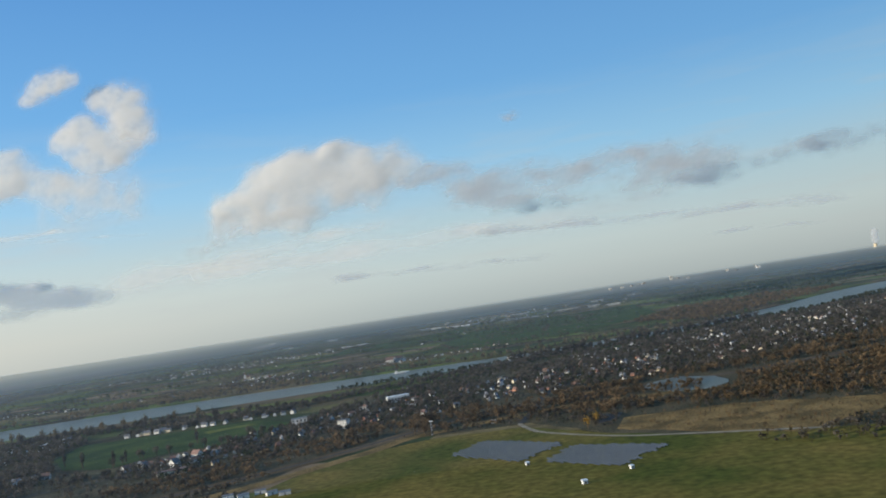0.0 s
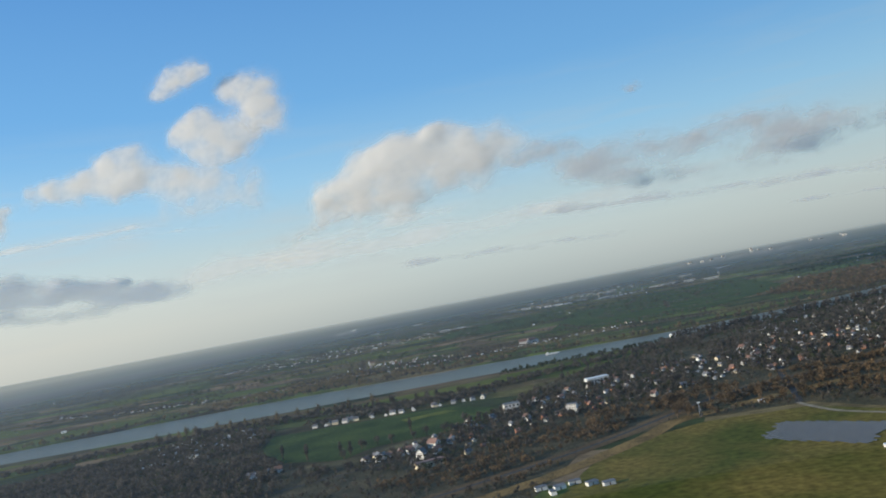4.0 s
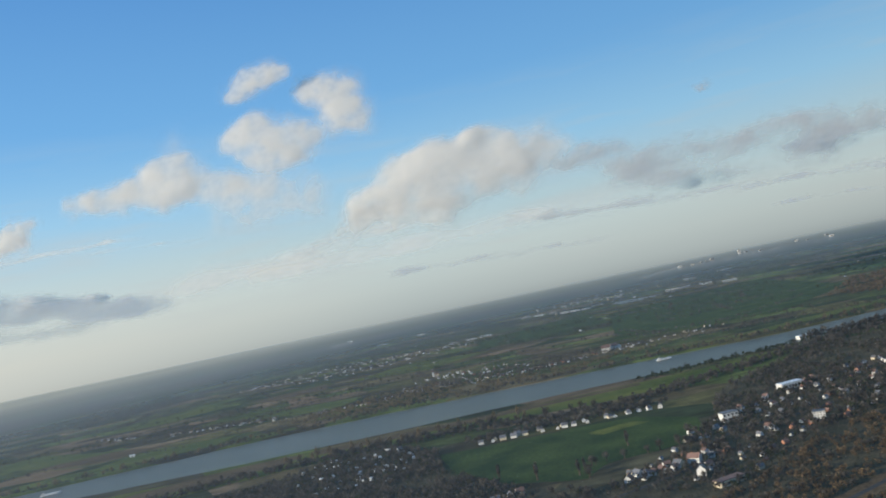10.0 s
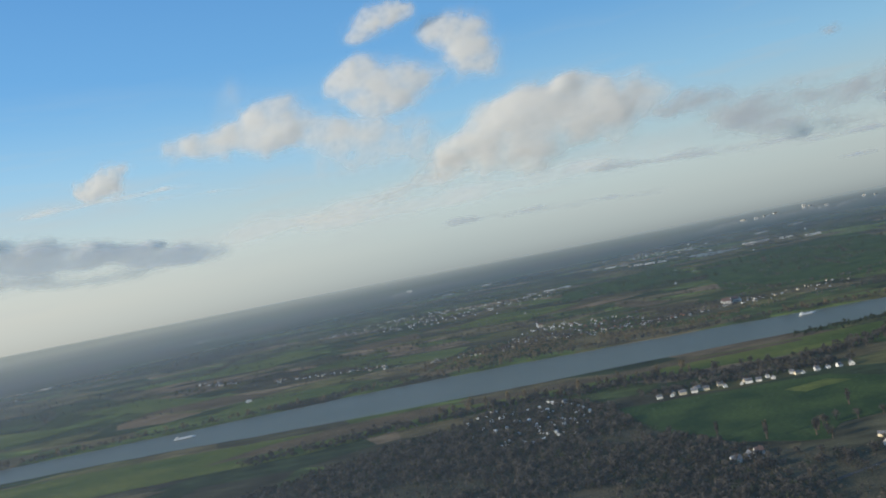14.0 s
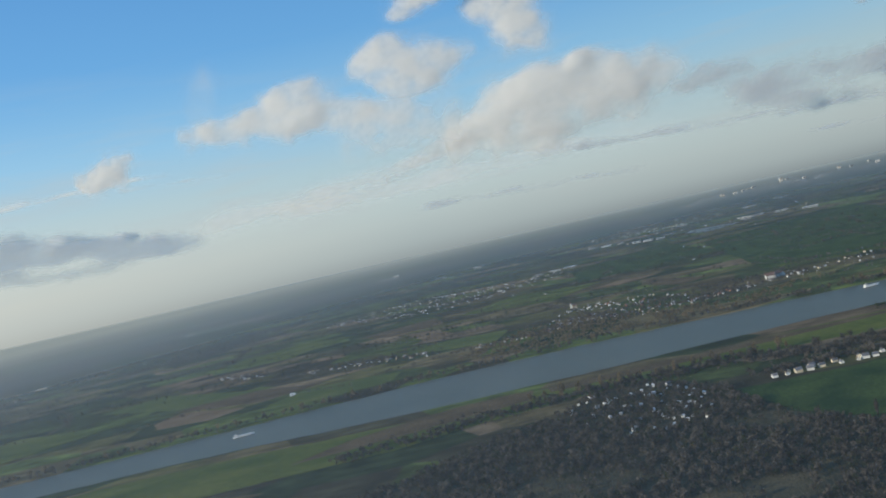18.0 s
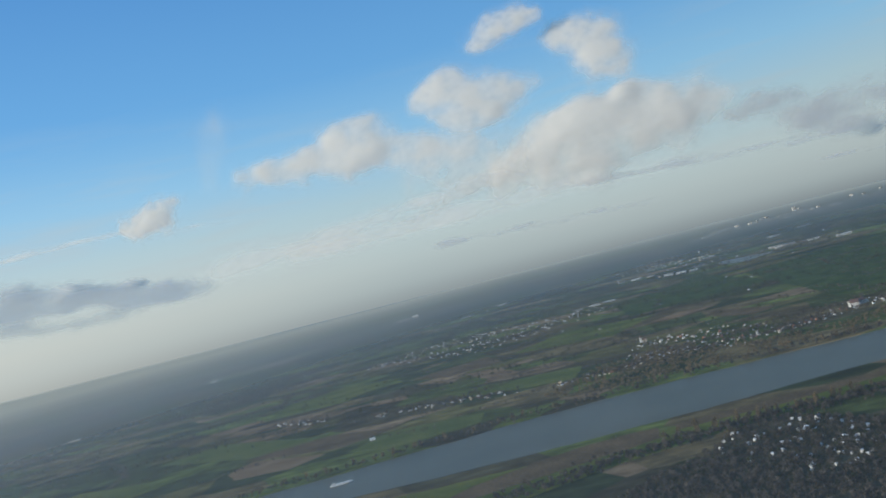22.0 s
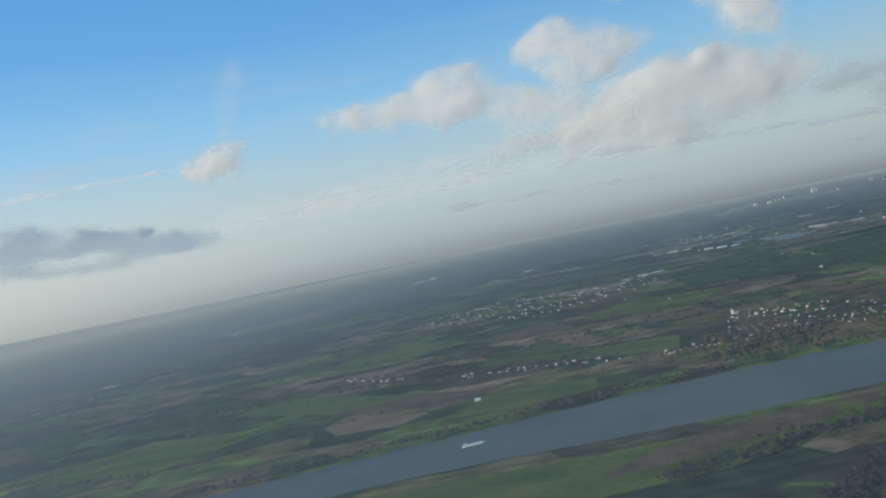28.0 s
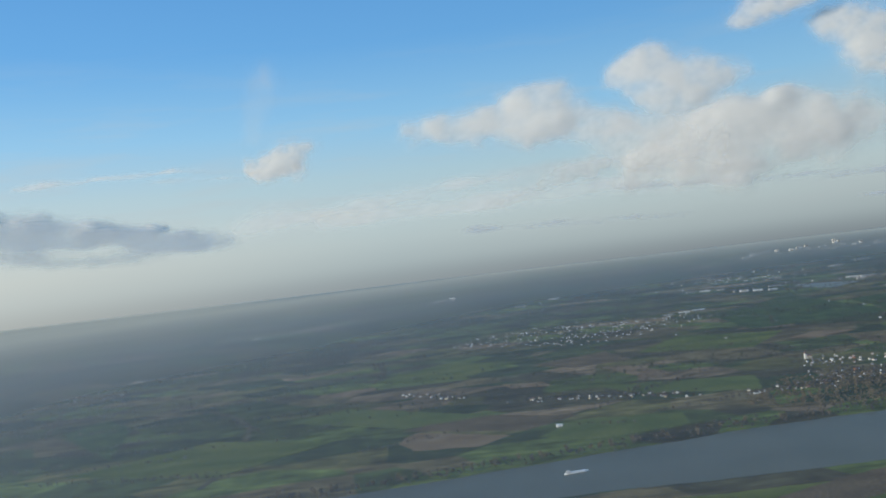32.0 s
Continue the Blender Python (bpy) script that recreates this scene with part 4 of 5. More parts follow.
def tree(material, tall, wide, seed):
    """A single tree: trunk with limbs, crown of twig clumps with gaps."""
    r = np.random.default_rng(seed)
    root = new("tree")
    bm = bmesh.new()
    ring = []
    for z, rad in ((0, 0.055), (0.25, 0.04), (0.6, 0.022), (0.95, 0.006)):
        ring.append([bm.verts.new((math.cos(a) * rad * tall, math.sin(a) * rad * tall, z * tall)) for a in np.arange(6) * 1.0472])
    for lo, hi in zip(ring, ring[1:]):
        for i in range(6):
            bm.faces.new((lo[i], lo[(i + 1) % 6], hi[(i + 1) % 6], hi[i]))
    for k in range(9):
        z, a = tall * r.uniform(0.28, 0.75), r.uniform(0, 6.28)
        ln = wide * r.uniform(0.5, 0.95)
        s = [bm.verts.new((0.02 * tall * math.cos(a + o), 0.02 * tall * math.sin(a + o), z + dz)) for o, dz in ((1.57, 0), (-1.57, 0), (0, 0.03 * tall))]
        tip = bm.verts.new((math.cos(a) * ln, math.sin(a) * ln, z + ln * r.uniform(0.5, 0.9)))
        for i in range(3):
            bm.faces.new((s[i], s[(i + 1) % 3], tip))
    part("trunk", bm, M_BARK, root)
    crown = quads_object("crown", twig_cloud(r, 170, wide, tall * 0.4, tall * 0.6, tall * 0.055), material, root)
    return root


def plant(proto, spots, label, group, rnd):
    tagged(proto, label, "tree", group)
    proto.location = (*spots[0], 0)
    for x, y in spots[1:]:
        m = pose(x, y, 0, 0, 0, rnd.uniform(0, 360)) @ Matrix.Diagonal((*[rnd.uniform(0.75, 1.25)] * 3, 1))
        c = copy_thing(proto, m)
        c.matrix_basis = m


rnd = random.Random(3)
G = "trees along the dike"
plant(tree(M_WILLOW, 8.5, 2.3, 1), [(-270 + rnd.uniform(-6, 6) + 9 * k, 742 + rnd.uniform(-8, 8)) for k in range(-16, 6)], "tall pale leafless tree at the dike", G, rnd)
plant(tree(M_BARE, 8.0, 2.9, 2), along([(-430, 728), (-270, 735), (-140, 700)], 9, 6, rng), "leafless brown tree at the foot of the dike", G, rnd)
plant(tree(M_BARE, 6.5, 2.6, 3), along([(-208, 500), (-190, 530), (-160, 535), (-125, 560)], 7, 4, rng), "leafless tree beside the pasture", "trees round the pasture", rnd)
plant(tree(M_RUSSET, 7.0, 3.0, 4), scatter([(-120, 420), (-60, 470), (20, 520), (60, 500), (40, 450), (-40, 448)], 30, rng), "russet tree beside the railway", "trees beside the railway", rnd)
plant(tree(M_WILLOW, 7.0, 2.6, 5), along([(x, bank(FAR, x) + 14) for x in range(-900, 250, 20)], 42, 4, rng), "pale tree on the far river bank", "trees on the far bank", rnd)
M_YELLOW = mat("golden autumn leaves", (0.26, 0.15, 0.03), (0.40, 0.25, 0.06), 0.3, 0.9, island=0.3)
leafy(M_YELLOW)
plant(tree(M_YELLOW, 6.0, 2.2, 7), [(52, 396), (58, 408)], "bright golden autumn tree at the meadow edge", "golden trees", rnd)
plant(tree(M_BARE, 9.0, 1.4, 6), [(-210, 512), (-206, 520), (-232, 520), (-252, 540), (-175, 560)], "slim tall poplar at the pasture", "poplars", rnd)


# ---- houses ----
def house(wall, roof, lx, ly, eave, ridge, rows=1, hip=0.0, chimney=True):
    root = new("house")
    bm = bmesh.new()
    x, y = lx / 2, ly / 2
    lo = [bm.verts.new(p) for p in ((-x, -y, 0), (x, -y, 0), (x, y, 0), (-x, y, 0))]
    hi = [bm.verts.new(p) for p in ((-x, -y, eave), (x, -y, eave), (x, y, eave), (-x, y, eave))]
    g0, g1 = bm.verts.new((-x + hip, 0, ridge - 0.05)), bm.verts.new((x - hip, 0, ridge - 0.05))
    for a, b in ((0, 1), (2, 3)):
        bm.faces.new((lo[a], lo[b], hi[b], hi[a]))
    bm.faces.new((lo[1], lo[2], hi[2], g1, hi[1])), bm.faces.new((lo[3], lo[0], hi[0], g0, hi[3])), bm.faces.new(lo[::-1])
    part("wall", bm, wall, root)
    o, t = 0.22, 0.12
    s = (ridge - eave) / y
    bm = bmesh.new()
    for d in (-1, 1):
        e0, e1 = (-x - o, d * (y + o), eave - o * s), (x + o, d * (y + o), eave - o * s)
        r0, r1 = (-x - o + hip, 0, ridge), (x + o - hip, 0, ridge)
        v = [bm.verts.new(p) for p in (e0, e1, r1, r0)] + [bm.verts.new((p[0], p[1], p[2] + t)) for p in (e0, e1, r1, r0)]
        for f in ((0, 1, 2, 3), (4, 5, 6, 7), (0, 1, 5, 4), (1, 2, 6, 5), (3, 0, 4, 7)):
            bm.faces.new([v[i] for i in f])
    bmesh.ops.recalc_face_normals(bm, faces=bm.faces[:])
    part("roof", bm, roof, root)
    if chimney:
        part("chimney", boxed(x * 0.3, x * 0.3 + 0.3, -0.15, 0.15, ridge - 0.3, ridge + 0.45), M_BRICK, root)
    n = max(2, int(lx / 1.5))
    for k in range(rows):
        z = 0.5 + k * 1.05
        for i in range(n):
            c = -x + (i + 0.5) * lx / n
            if k == 0 and i == n // 2:
                part("door", boxed(c - 0.2, c + 0.2, -y - 0.03, -y + 0.05, 0, 0.75), M_DOOR, root)
            else:
                part("window", boxed(c - 0.22, c + 0.22, -y - 0.02, -y + 0.05, z, z + 0.5), M_GLASS, root)
    for d in (-1, 1):
        part("window", boxed(d * x - 0.04, d * x + 0.04, -0.3, 0.3, eave * 0.45, eave * 0.45 + 0.5), M_GLASS, root)
    return root


HOUSES = [
    (house(M_WHITE, M_TILE, 4.4, 3.4, 1.9, 3.6), "white house with a red tiled roof"),
    (house(M_WHITE, M_SLATE, 4.8, 3.6, 2.0, 3.7), "white house with a grey gable roof"),
    (house(M_BRICK, M_TILE, 4.6, 3.6, 1.8, 3.6), "red brick house with a tiled roof"),
    (house(M_CREAM, M_SLATE, 5.4, 3.8, 2.2, 4.0), "cream house with a grey tiled roof"),
    (house(M_WHITE, M_TILE, 6.4, 4.2, 2.8, 4.8, 2), "large white house with a red roof"),
    (house(M_WHITE, M_SLATE, 3.6, 3.2, 1.6, 3.1, hip=0.5), "white bungalow with a grey hipped roof"),
]
for k, (h, label) in enumerate(HOUSES):
    tagged(h, label + " in the village", "house", "village houses")
    h.matrix_basis = pose(-190 + 9 * k, 478 + 3 * k, 0, 0, 0, 60 + 20 * k)


def settle(spots, group, where, kinds, rnd, turn=0.0, size=(0.45, 0.75)):
    for x, y in spots:
        k = rnd.choice(kinds)
        h, label = HOUSES[k]
        s = rnd.uniform(*size)
        m = pose(x, y, 0, 0, 0, turn + rnd.choice((0, 90)) + rnd.uniform(-18, 18)) @ Matrix.Diagonal((s, s, s, 1))
        c = copy_thing(h, m)
        c.matrix_basis = m
        tagged(c, label + " " + where, "house", group)


def spread(poly, step, jitter, rng, keep=1.0, turn=0.0):
    x0, x1 = min(p[0] for p in poly), max(p[0] for p in poly)
    y0, y1 = min(p[1] for p in poly), max(p[1] for p in poly)
    cx, cy, out = (x0 + x1) / 2, (y0 + y1) / 2, []
    r = max(x1 - x0, y1 - y0)
    n = int(r / step) + 1
    c, s = math.cos(turn), math.sin(turn)
    for i in range(-n, n):
        for j in range(-n, n):
            a, b = i * step + rng.normal() * jitter, j * step * 1.25 + rng.normal() * jitter
            p = (cx + a * c - b * s, cy + a * s + b * c)
            if inside(p, poly) and rng.random() < keep:
                out.append(p)
    return out


core = [(-200, 478), (-115, 590), (-60, 640), (60, 700), (160, 700), (135, 565), (15, 548), (-82, 508), (-149, 434)]
settle(spread(core, 11, 3.5, rng, 0.82, 0.5), "village houses", "among garden trees", [0, 1, 1, 1, 2, 2, 3, 4, 5], rnd, 35)
row = [(-259 + 7.4 * k + rnd.uniform(-2.2, 2.2), 663 + rnd.uniform(-2, 2)) for k in range(18) if k not in (5, 11)] + [(-250 + 16 * k, 668 + rnd.uniform(-1.5, 1.5)) for k in range(7)]
settle(row, "row of cottages by the pasture", "beside the pasture", [1, 5, 1, 3], rnd, 90, (0.6, 0.95))
settle([(-248, 493), (-243, 497), (-256, 489), (-184, 485), (-178, 482), (-168, 492)], "houses at the pasture", "beside the pasture", [1, 0], rnd, 20, (0.8, 1.1))
settle(along([(-385, 1090), (-330, 1140), (-270, 1090), (-200, 1095), (-120, 1110), (-40, 1140)], 9, 9, rng), "houses of the far village", "across the river", [0, 1, 2, 5, 3], rnd, 20, (0.5, 0.75))
settle(scatter([(-370, 1140), (-320, 1270), (-240, 1240), (-180, 1140), (-260, 1090)], 32, rng), "houses of the far village", "near the far church", [0, 1, 2, 4, 5], rnd, 20, (0.5, 0.75))
settle([(-88, 1136), (-82, 1139), (-93, 1133), (-76, 1142)], "farmstead by the river", "on the far river bank", [4, 1], rnd, 10, (1.2, 1.6))


def far_houses(name, spots, label, size, rnd, wall=None):
    """Gabled houses too far off to count, joined: walls and roofs in three materials."""
    verts, faces, mats = [], [], []
    for x, y in spots:
        s = size * rnd.uniform(0.7, 1.3)
        a = rnd.uniform(0, 6.28)
        c, n = math.cos(a) * s, math.sin(a) * s
        b = len(verts)
        for u, v, z in ((-1, -0.7, 0), (1, -0.7, 0), (1, 0.7, 0), (-1, 0.7, 0), (-1, -0.7, 0.9), (1, -0.7, 0.9), (1, 0.7, 0.9), (-1, 0.7, 0.9), (-1, 0, 1.65), (1, 0, 1.65)):
            verts.append((x + u * c - v * n, y + u * n + v * c, z * s))
        faces += [tuple(b + i for i in f) for f in ((0, 1, 5, 4), (2, 3, 7, 6), (1, 2, 6, 9, 5), (3, 0, 4, 8, 7), (4, 5, 9, 8), (6, 7, 8, 9))]
        side, roof = rnd.choice((0, 0, 0, 1, 3)), rnd.choice((2, 3, 3))
        mats += [side] * 4 + [roof] * 2
    ob = mesh_object(name, verts, faces, wall or M_FARWALL)
    for m in (M_CREAM, M_TILE, M_SLATE):
        ob.data.materials.append(m)
    ob.data.polygons.foreach_set("material_index", mats)
    return tagged(ob, label, "houses", kind="stuff")


far_houses("village_houses", spread([(100, 640), (91, 800), (241, 880), (430, 960), (600, 1040), (600, 920), (424, 800), (313, 660), (170, 590)], 11, 4, rng, 0.72, 0.6), "white and brick houses of the riverside village", 1.3, rnd, M_WHITE)
far_houses("hamlet_houses", along([(-835, 1350), (-744, 1269)], 6, 8, rng) + along([(-690, 1205), (-564, 1162), (-510, 1120)], 5, 8, rng) + along([(-470, 1087), (-385, 1110)], 6, 8, rng), "white houses of hamlets among the fields", 1.5, rnd, M_WHITE)
far_houses("riverside_houses", along([(-400, 1085), (-330, 1145), (-270, 1100), (-200, 1105), (-120, 1120), (-20, 1150), (60, 1175)], 5, 13, rng) + scatter([(-370, 1140), (-320, 1290), (-230, 1260), (-180, 1150), (-260, 1090)], 60, rng), "close white and grey houses of the far village", 1.0, rnd)
far_houses("town_houses", scatter([(-760, 1860), (-700, 2000), (-560, 2080), (-380, 1960), (-250, 1990), (-240, 1880), (-400, 1740), (-530, 1660)], 330, rng), "pale houses of a small town on the plain", 1.3, rnd, M_WHITE)
far_houses("left_town_houses", scatter([(-1800, 1850), (-1650, 2100), (-1400, 1900), (-1340, 1680), (-1500, 1700)], 200, rng) + scatter([(-1500, 2150), (-1450, 2260), (-1350, 2200), (-1400, 2100)], 25, rng), "pale houses of a misty town on the plain", 1.1, rnd)
far_houses("scattered_farms", [(rng.uniform(-2800, 1600), 1500 + 2700 * rng.random() ** 1.2) for _ in range(170)], "scattered white farms on the distant plain", 1.4, rnd)


def box_building(wall, roof, lx, ly, h, floors, cols, name, label, category, group=""):
    """A flat-roofed block with a parapet and rows of windows."""
    root = new(name)
    part("wall", boxed(-lx / 2, lx / 2, -ly / 2, ly / 2, 0, h), wall, root)
    part("roof", boxed(-lx / 2 - 0.15, lx / 2 + 0.15, -ly / 2 - 0.15, ly / 2 + 0.15, h, h + 0.35), roof, root)
    for f in range(floors):
        z = h * (f + 0.3) / floors
        for c in range(cols):
            x = -lx / 2 + (c + 0.5) * lx / cols
            w = lx / cols * 0.28
            part("window", boxed(x - w, x + w, -ly / 2 - 0.04, -ly / 2 + 0.05, z, z + h / floors * 0.45), M_GLASS, root)
    return tagged(root, label, category, group)


def put(ob, x, y, turn=0.0):
    ob.matrix_basis = pose(x, y, 0, 0, 0, turn)
    return ob


put(box_building(M_WHITE, M_SLATE, 6, 4.5, 5, 4, 4, "apartment_block", "white four-storey apartment block among village trees", "apartment block"), -75.5, 526, -20)
put(box_building(M_WHITE, M_METAL, 16, 7, 4, 1, 7, "school", "long white flat-roofed school building", "school"), -50, 636, 15)
put(box_building(M_WHITE, M_SLATE, 10, 6, 5, 2, 4, "town_house", "white two-storey house with a flat grey roof", "house"), -111, 573, 10)
put(box_building(M_CREAM, M_TILE, 14, 5, 2.6, 1, 5, "brick_barn", "long low building with a red roof beside the railway", "barn"), -152, 440, 25)
put(box_building(M_WHITE, M_METAL, 18, 5, 3, 1, 6, "riverside_hall", "long white hall on the river bank", "hall"), 55, 872, 20)
put(house(M_WHITE, M_SLATE, 5.0, 4.2, 3.2, 5.4, 2), -158, 463, 70)
for o in list(scene.objects):
    if o.parent is None and o.name.startswith("house") and "label" not in o:
        tagged(o, "tall white gabled house beside the railway", "house", "village houses")


# ---- solar park ----
def solar_table(length):
    """A tilted table of solar panels on posts, its face to the low sun."""
    root = new("solar_table")
    w, lo, hi = 0.36, 0.14, 0.42
    for k in range(3):
        x0, x1 = -length / 2 + length * k / 3 + 0.02, -length / 2 + length * (k + 1) / 3 - 0.02
        bm = bmesh.new()
        v = [bm.verts.new(p) for p in ((x0, -w, lo), (x1, -w, lo), (x1, w, hi), (x0, w, hi))]
        u = [bm.verts.new((p.co.x, p.co.y, p.co.z - 0.03)) for p in v]
        bm.faces.new(v), bm.faces.new(u[::-1])
        for i in range(4):
            bm.faces.new((u[i], u[(i + 1) % 4], v[(i + 1) % 4], v[i]))
        part("panel", bm, M_PANEL, root)
    for y, z in ((-w, lo), (w, hi)):
        part("edge", boxed(-length / 2, length / 2, y - 0.02, y + 0.02, z - 0.035, z + 0.01), M_FRAME, root)
    for x in (-length * 0.4, length * 0.4):
        part("post", boxed(x - 0.06, x + 0.06, 0.05, 0.17, 0, 0.3), M_STEEL, root)
    return tagged(root, "tilted table of dark solar panels on the meadow", "solar panels", "solar park")


def solar_block(proto, poly, first):
    """Rows of tables that run towards the yard, side by side over a stretch of the meadow."""
    run, across = Vector((0.34, -0.94)), Vector((0.94, 0.34))
    mid = Vector((sum(p[0] for p in poly) / 4, sum(p[1] for p in poly) / 4))
    ang = math.degrees(math.atan2(run.y, run.x)) + 180
    for i in range(-24, 25):
        for j in range(-9, 10):
            p = mid + across * (2.05 * i) + run * (4.7 * j + 1.2 * math.sin(i * 0.9))
            if not inside((p.x, p.y), poly):
                continue
            m = pose(p.x, p.y, 0.13, 0, 0, ang + 180)
            if first is not None:
                first.matrix_basis, first = m, None
            else:
                copy_thing(proto, m)


table = solar_table(4.5)
solar_block(table, [(4.9, 403.4), (37.8, 368.0), (16.5, 340.1), (-10.9, 377.0)], table)
solar_block(table, [(40.0, 359.4), (72.7, 334.2), (49.6, 306.9), (24.8, 334.3)], None)


def lattice_mast(h):
    root = new("mast")
    for sx in (-1, 1):
        for sy in (-1, 1):
            bm = bmesh.new()
            v = box(bm, sx * 0.5 - 0.06, sx * 0.5 + 0.06, sy * 0.5 - 0.06, sy * 0.5 + 0.06, 0, h)
            for p in v[4:]:
                p.co.x *= 0.3
                p.co.y *= 0.3
            part("leg", bm, M_STEEL, root)
    for k in range(6):
        z = h * (k + 0.5) / 6
        w = 0.5 * (1 - 0.7 * z / h) + 0.06
        part("brace", boxed(-w, w, -w, w, z - 0.06, z + 0.06), M_STEEL, root)
    part("head", boxed(-0.9, 0.9, -0.15, 0.15, h - 0.2, h + 0.25), M_HULL, root)
    return tagged(root, "slim steel lattice mast on the meadow edge", "mast")


put(lattice_mast(7.0), -20, 445)


def hut(lx, ly, h, label, category, group="", roof=None):
    root = new(category.replace(" ", "_"))
    part("wall", boxed(-lx / 2, lx / 2, -ly / 2, ly / 2, 0, h), M_WHITE, root)
    bm = bmesh.new()
    v = box(bm, -lx / 2 - 0.1, lx / 2 + 0.1, -ly / 2 - 0.1, ly / 2 + 0.1, h, h + 0.1)
    for p in (v[6], v[7]):
        p.co.z += 0.25
    part("roof", bm, roof or M_METAL, root)
    part("door", boxed(-0.25, 0.25, -ly / 2 - 0.03, -ly / 2 + 0.04, 0, h * 0.8), M_DOOR, root)
    return tagged(root, label, category, group)


put(hut(1.8, 1.2, 1.2, "small white transformer hut beside the solar park", "transformer hut"), 34, 289, 20)
put(hut(1.4, 1.0, 1.1, "small white equipment hut at the panel rows", "transformer hut"), 19, 333, 20)
put(hut(1.4, 1.0, 1.1, "white equipment hut by the solar rows", "transformer hut"), 52, 301, 30)
put(hut(2.6, 1.6, 1.2, "low white shed beside the gravel track", "shed"), 12, 456, 15)
g = hut(4.5, 2.2, 1.4, "low garage with a red door beside the scrub", "garage", "garages", M_SLATE)
put(g, -101, 355, 15)
for x, y, a in ((-94, 352, 20), (-88, 356, 10), (-82, 350, 30), (-97, 346, 100), (-76, 346, 15)):
    copy_thing(g, pose(x, y, 0, 0, 0, a))
s0 = hut(1.9, 1.5, 1.4, "white garden shed in the allotment gardens", "garden shed", "allotment sheds")
spots = scatter(ALLOT, 70, rng)
put(s0, *spots[0])
for x, y in spots[1:]:
    k = rnd.uniform(0.7, 1.25)
    copy_thing(s0, pose(x, y, 0, 0, 0, rnd.uniform(0, 180)) @ Matrix.Diagonal((k, k, k, 1)))
put(hut(6, 3, 2.2, "white field barn on the riverside pasture", "field barn"), -665, 1045, 10)
put(house(M_WHITE, M_SLATE, 3.6, 2.8, 2.2, 3.8, 2), -322, 702, 30)
for o in list(scene.objects):
    if o.parent is None and o.name.startswith("house") and "label" not in o:
        tagged(o, "tall white house beside the allotment gardens", "house") if o.location.y > 600 else tagged(o, "tall white gabled house beside the railway", "house", "village houses")


# ---- church ----
def church():
    root = new("church")
    part("nave", boxed(-5, 5, -3, 3, 0, 5), M_CREAM, root)
    bm = bmesh.new()
    v = [bm.verts.new(p) for p in ((-5.2, -3.3, 4.9), (5.2, -3.3, 4.9), (5.2, 3.3, 4.9), (-5.2, 3.3, 4.9), (-5.2, 0, 8.2), (5.2, 0, 8.2))]
    for f in ((0, 1, 5, 4), (2, 3, 4, 5), (0, 4, 3), (1, 2, 5), (3, 2, 1, 0)):
        bm.faces.new([v[i] for i in f])
    part("nave_roof", bm, M_TILE, root)
    tower = part("tower", boxed(-8.5, -5, -1.8, 1.8, 0, 10), M_WHITE, root)
    bm = bmesh.new()
    v = [bm.verts.new(p) for p in ((-8.7, -2, 10), (-4.8, -2, 10), (-4.8, 2, 10), (-8.7, 2, 10))]
    tip = bm.verts.new((-6.75, 0, 16.5))
    bm.faces.new(v[::-1])
    for i in range(4):
        bm.faces.new((v[i], v[(i + 1) % 4], tip))
    part("spire", bm, M_TILE, tower)
    for k in range(4):
        part("window", boxed(-3.9 + 2.2 * k, -3.1 + 2.2 * k, -3.06, -2.9, 1.6, 4.0), M_GLASS, root)
    part("clock", boxed(-7.3, -6.2, -1.88, -1.7, 8, 9.1), M_GLASS, tower)
    return tagged(root, "pale village church with a pointed tower across the river", "church")


put(church(), -314, 1272, 10).scale = (0.65, 0.65, 0.65)


# ---- boats ----
def barge(length, wide, label):
    root = new("barge")
    bm = bmesh.new()
    n = 10
    lo, hi = [], []
    for side in (1, -1):
        for i in range(n):
            u = i / (n - 1) if side == 1 else 1 - i / (n - 1)
            w = wide / 2 * min(1.0, 4.5 * (1 - u) + 0.25, 6 * u + 0.6)
            lo.append(bm.verts.new((-length / 2 + u * length, side * w * 0.85, -0.5)))
            hi.append(bm.verts.new((-length / 2 + u * length, side * w, 0.7 + 0.5 * max(0, u - 0.8) * 5)))
    bm.faces.new(hi), bm.faces.new(lo[::-1])
    for i in range(2 * n):
        j = (i + 1) % (2 * n)
        bm.faces.new((lo[i], lo[j], hi[j], hi[i]))
    bmesh.ops.recalc_face_normals(bm, faces=bm.faces[:])
    part("hull", bm, M_HULL, root, "pale painted hull")
    part("hold_cover", boxed(-length * 0.22, length * 0.38, -wide * 0.36, wide * 0.36, 0.7, 1.3), M_METAL, root)
    cabin = part("wheelhouse", boxed(-length * 0.42, -length * 0.26, -wide * 0.34, wide * 0.34, 0.7, 2.4), M_WHITE, root)
    part("window", boxed(-length * 0.265, -length * 0.255, -wide * 0.3, wide * 0.3, 1.6, 2.2), M_GLASS, cabin)
    part("mast", boxed(-length * 0.34 - 0.08, -length * 0.34 + 0.08, -0.08, 0.08, 2.4, 4.2), M_STEEL, cabin)
    return tagged(root, label, "boat", "river boats")


put(barge(16, 3.2, "white river barge lying on the grey water"), -66, 935, 8).location.z = -0.6
put(barge(20, 3.2, "long grey river barge near the meadow bank"), -676, 872, 8).location.z = -0.6

